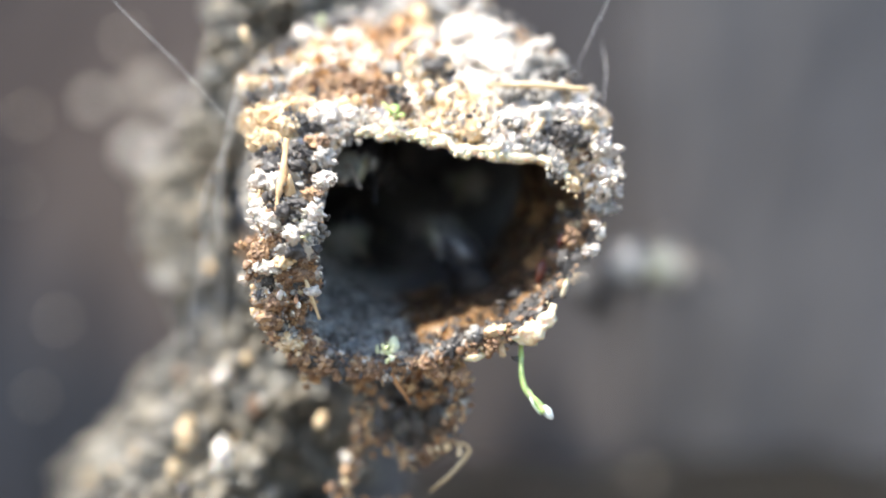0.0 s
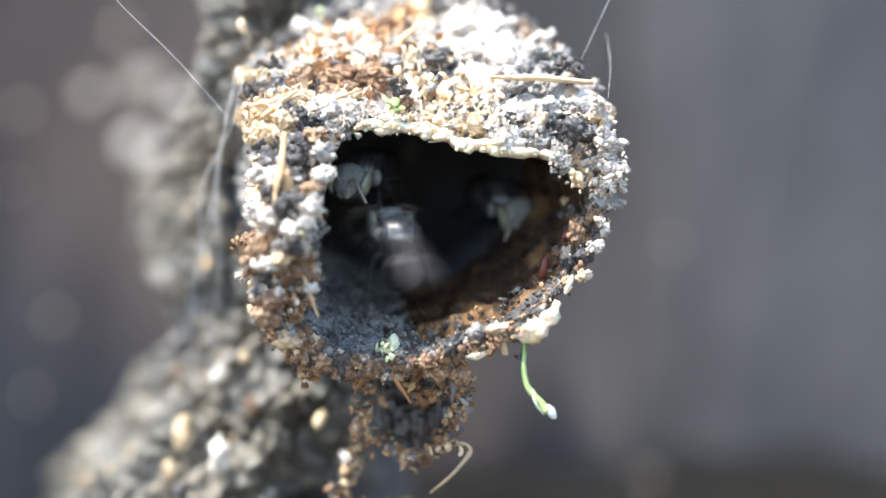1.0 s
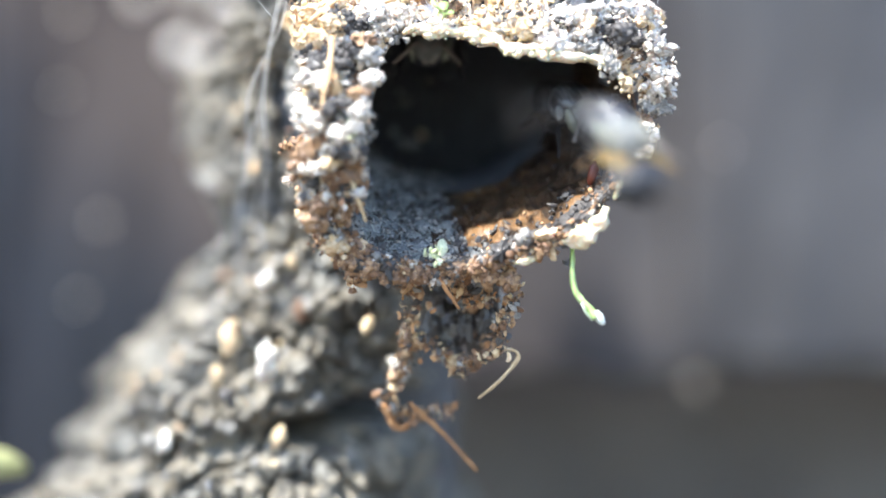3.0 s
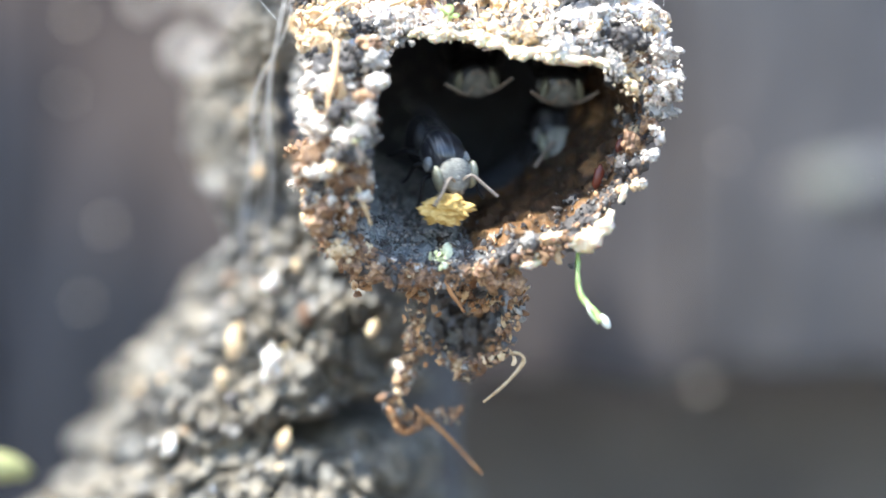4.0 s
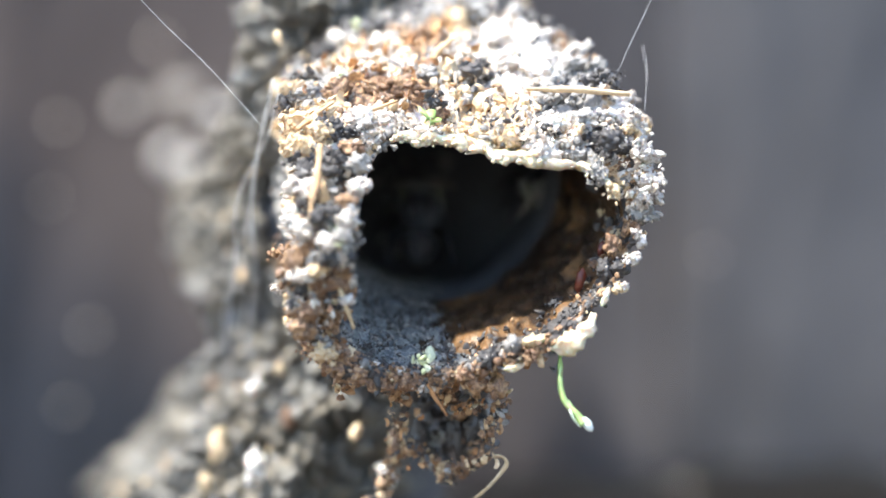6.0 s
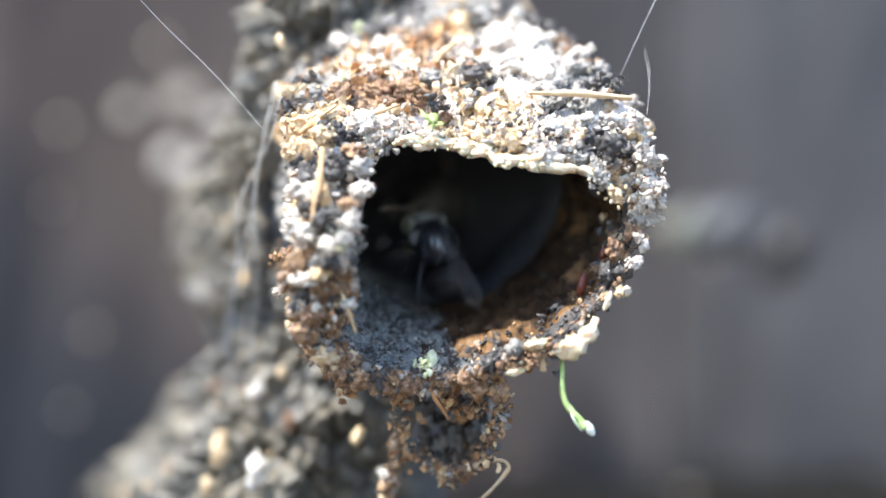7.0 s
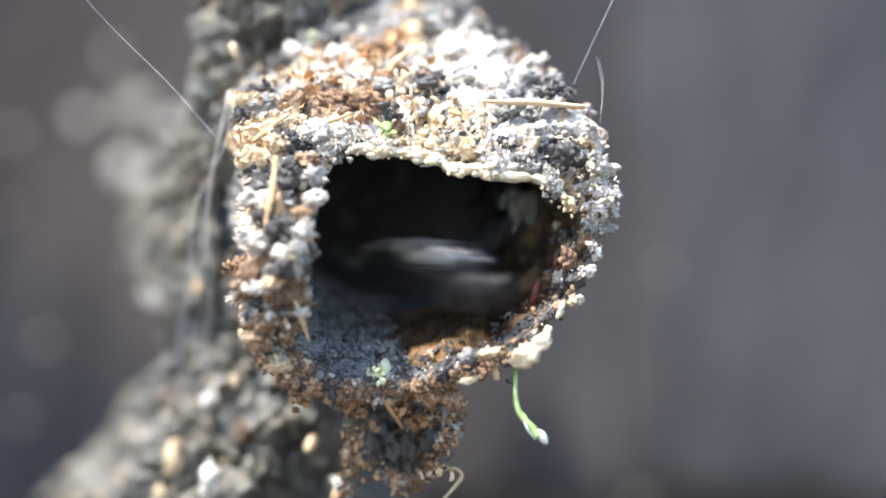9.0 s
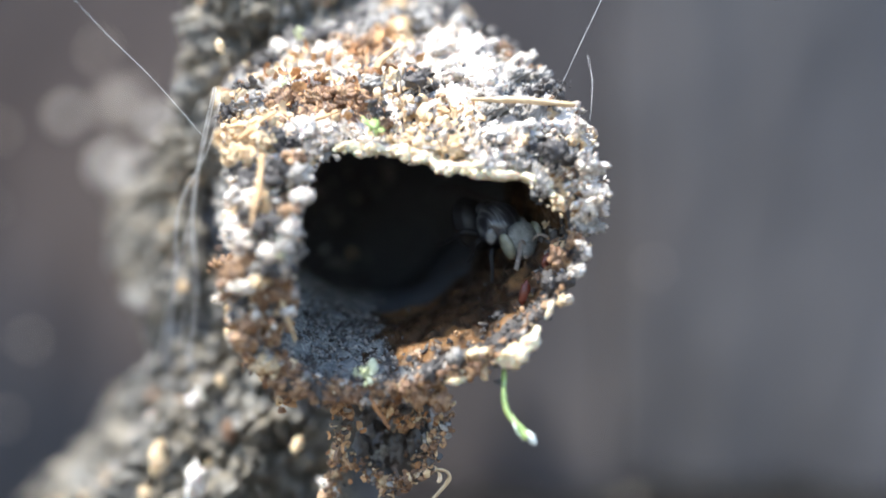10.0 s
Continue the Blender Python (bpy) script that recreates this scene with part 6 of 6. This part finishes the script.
    crawl(bee_v4, [
        (0, 25.74, -28.00, 1.88, 0, 0, -100), (3.9, 25.74, -28.00, 1.88, 0, 0, -100), (4, 11.88, -36.80, -0.80, 0, 0, -100), (4.1, 11.31, -29.90, -0.86, 0, 0, -100),
        (4.2, 9.88, -20.70, -0.84, 0, 0, -105), (4.266, 4.01, -1.00, -0.96, -10, 0, -125), (4.3, 2.55, -1.00, -0.85, -10, 0, -125),
        (4.334, 1.09, -1.00, -0.80, -10, 0, -125), (4.4, -0.27, 1.00, -1.46, -30, 0, -165), (4.5, -0.28, 2.20, -1.94, -36, 0, -198),
        (4.6, -0.78, 1.60, -1.28, -40, 0, -178), (4.7, -0.18, 1.20, -1.88, -40, 0, -160), (4.8, 0.00, 1.00, -2.20, -40, 0, -150), (4.9, -0.16, 1.80, -1.36, -38, 0, -165),
        (5, -0.71, 5.50, -0.31, -30, 0, -178), (5.15, -2.20, 10.00, 1.01, -25, 0, -180), (5.4, -5.61, 32.00, -27.74, 0, 0, -180), (10, -5.61, 32.00, -27.74, 0, 0, -180),
    ], 1.2)
    flap(bee_v4, [(4.0, 4.38), (4.68, 4.86)])
    crawl(bee_v5, [
        (0, 25.30, -30.00, -19.67, 0, 0, -110), (5.2, 25.30, -30.00, -19.67, 0, 0, -110), (5.3, 9.72, -41.40, -4.41, 0, 0, -110), (5.4, 9.00, -34.50, -4.33, 0, 0, -110),
        (5.5, 9.13, -27.60, -3.65, 0, 0, -110), (5.6, 3.81, -8.00, -2.55, -5, 0, -120), (5.666, 3.28, -0.50, -0.89, -15, 0, -145), (5.7, 1.82, -0.50, -0.74, -15, 0, -145),
        (5.734, 0.35, -0.50, -0.63, -15, 0, -145), (5.8, -1.05, 2.00, -0.96, -35, 0, -175), (5.95, -1.96, 6.00, 0.37, -30, 0, -180),
        (6.1, -3.22, 10.00, 1.77, -25, 0, -180), (6.35, -7.22, 33.00, -26.42, 0, 0, -180), (10, -7.22, 33.00, -26.42, 0, 0, -180),
    ], 1.2)
    flap(bee_v5, [(5.25, 5.77)])
    crawl(bee_v6, [
        (0, 25.74, -28.00, -2.70, 0, 0, -110), (6.5, 25.74, -28.00, -2.70, 0, 0, -110), (6.6, 10.16, -36.80, -2.11, 0, 0, -110), (6.7, 7.35, -20.70, -2.04, 0, 0, -115),
        (6.766, 5.38, -8.00, -1.73, -5, 0, -120), (6.8, 4.18, -8.00, -1.53, -5, 0, -120), (6.834, 3.00, -8.00, -1.33, -5, 0, -120),
        (6.9, -0.04, 1.20, -0.67, -28, 0, -150), (7, -1.11, 3.60, -0.13, -36, 0, -148), (7.1, -1.35, 6.50, 0.88, -30, 0, -180), (7.25, -3.29, 11.00, 2.07, -25, 0, -180),
        (7.5, -8.83, 34.00, -31.11, 0, 0, -180), (10, -8.83, 34.00, -31.11, 0, 0, -180),
    ], 1.2)
    flap(bee_v6, [(6.55, 6.9)])
    crawl(bee_v7, [
        (0, 25.30, -30.00, 1.02, 0, 0, -105), (6.7, 25.30, -30.00, 1.02, 0, 0, -105), (6.8, 11.81, -41.40, 1.32, 0, 0, -105), (6.9, 10.36, -34.50, 1.26, 0, 0, -105),
        (7, 8.91, -27.60, 1.06, 0, 0, -105), (7.1, 8.23, -23.00, -0.83, 0, 0, -115), (7.166, 6.56, -8.00, -0.20, -5, 0, -115), (7.2, 5.20, -8.00, -0.20, -5, 0, -115),
        (7.234, 3.85, -8.00, -0.19, -5, 0, -115), (7.3, -1.68, 2.20, 0.15, -36, 0, -185), (7.4, -2.61, 9.00, 1.18, -30, 0, -180), (7.5, -6.68, 14.00, -6.60, -25, 0, -180),
        (7.75, -5.63, 35.00, -32.20, 0, 0, -180), (10, -5.63, 35.00, -32.20, 0, 0, -180),
    ], 1.2)
    flap(bee_v7, [(6.75, 7.25)])
    crawl(bee_v8, [
        (0, 23.53, -38.00, -24.20, 0, 0, -130), (8, 23.53, -38.00, -24.20, 0, 0, -130), (8.1, 6.42, -46.00, -8.87, 0, 0, -130), (8.2, 5.47, -46.00, -6.71, 0, 0, -130),
        (8.3, 5.83, -39.10, -4.41, 0, 0, -125), (8.4, 7.87, -27.60, -4.31, 0, 0, -115), (8.466, 5.75, -6.00, -1.96, -5, 0, -120), (8.5, 4.36, -6.00, -1.55, -5, 0, -120),
        (8.534, 2.98, -6.00, -1.15, -5, 0, -120), (8.6, -0.25, 2.40, -0.55, -36, 0, -170), (8.7, -0.44, 6.50, 0.75, -30, 0, -180),
        (8.85, -2.28, 11.00, 2.13, -25, 0, -180), (9.1, -7.24, 36.00, -30.89, 0, 0, -180), (10, -7.24, 36.00, -30.89, 0, 0, -180),
    ], 1.2)
    flap(bee_v8, [(8.1, 8.54)])
    crawl(bee_v9, [
        (0, 25.30, -30.00, 0.85, 0, 0, -105), (8.4, 25.30, -30.00, 0.85, 0, 0, -105), (8.5, 12.79, -41.40, 1.41, 0, 0, -105), (8.6, 12.01, -36.80, 1.47, 0, 0, -105),
        (8.7, 10.67, -32.20, 1.37, 0, 0, -105), (8.8, 9.96, -23.00, 0.25, 0, 0, -110), (8.9, 5.86, -8.00, -1.33, -5, 0, -115), (8.966, 3.46, 0.00, -0.23, -15, 0, -130),
        (9, 1.91, 0.00, -0.06, -15, 0, -130), (9.034, 0.36, 0.00, 0.11, -15, 0, -130), (9.1, 0.29, 2.20, -0.34, -36, 0, -165), (9.2, -1.39, 6.50, 1.19, -30, 0, -180),
        (9.35, -3.07, 11.00, 2.35, -25, 0, -180), (9.6, -8.84, 37.00, -35.58, 0, 0, -180), (10, -8.84, 37.00, -35.58, 0, 0, -180),
    ], 1.2)
    flap(bee_v9, [(8.5, 9.05)])
    crawl(bee_v10, [
        (0, 24.41, -34.00, -22.85, 0, 0, -115), (9, 24.41, -34.00, -22.85, 0, 0, -115), (9.1, 8.80, -46.00, -6.82, 0, 0, -115), (9.2, 8.94, -36.80, -4.92, 0, 0, -115),
        (9.3, 9.39, -23.00, -1.29, 0, 0, -125), (9.366, 4.03, 0.00, -0.16, -15, 0, -130), (9.4, 2.48, 0.00, -0.06, -15, 0, -130), (9.434, 0.92, 0.00, 0.05, -15, 0, -130),
        (9.5, -1.35, 2.40, -0.87, -38, 0, -185), (9.6, -1.82, 6.50, 0.98, -30, 0, -180), (9.75, -3.09, 11.00, 2.37, -25, 0, -180), (10, -5.65, 38.00, -36.67, 0, 0, -180),
    ], 1.2)
    flap(bee_v10, [(9.1, 9.44)])
    crawl(bee_v11, [
        (0, 24.85, -32.00, -22.77, 0, 0, -115), (9.3, 24.85, -32.00, -22.77, 0, 0, -115), (9.4, 8.48, -46.00, -6.39, 0, 0, -115), (9.5, 9.37, -36.80, -4.92, 0, 0, -115),
        (9.6, 10.42, -27.60, -2.44, 0, 0, -115), (9.666, 5.71, -1.00, -1.09, -12, 0, -125), (9.7, 4.05, -1.00, -0.84, -12, 0, -125),
        (9.734, 2.39, -1.00, -0.59, -12, 0, -125), (9.8, 0.44, 2.40, 0.10, -34, 0, -165), (9.9, -0.82, 6.50, 1.20, -30, 0, -180), (10.15, -7.25, 39.00, -35.36, 0, 0, -180),
    ], 1.2)
    flap(bee_v11, [(9.4, 9.74)])


motions()
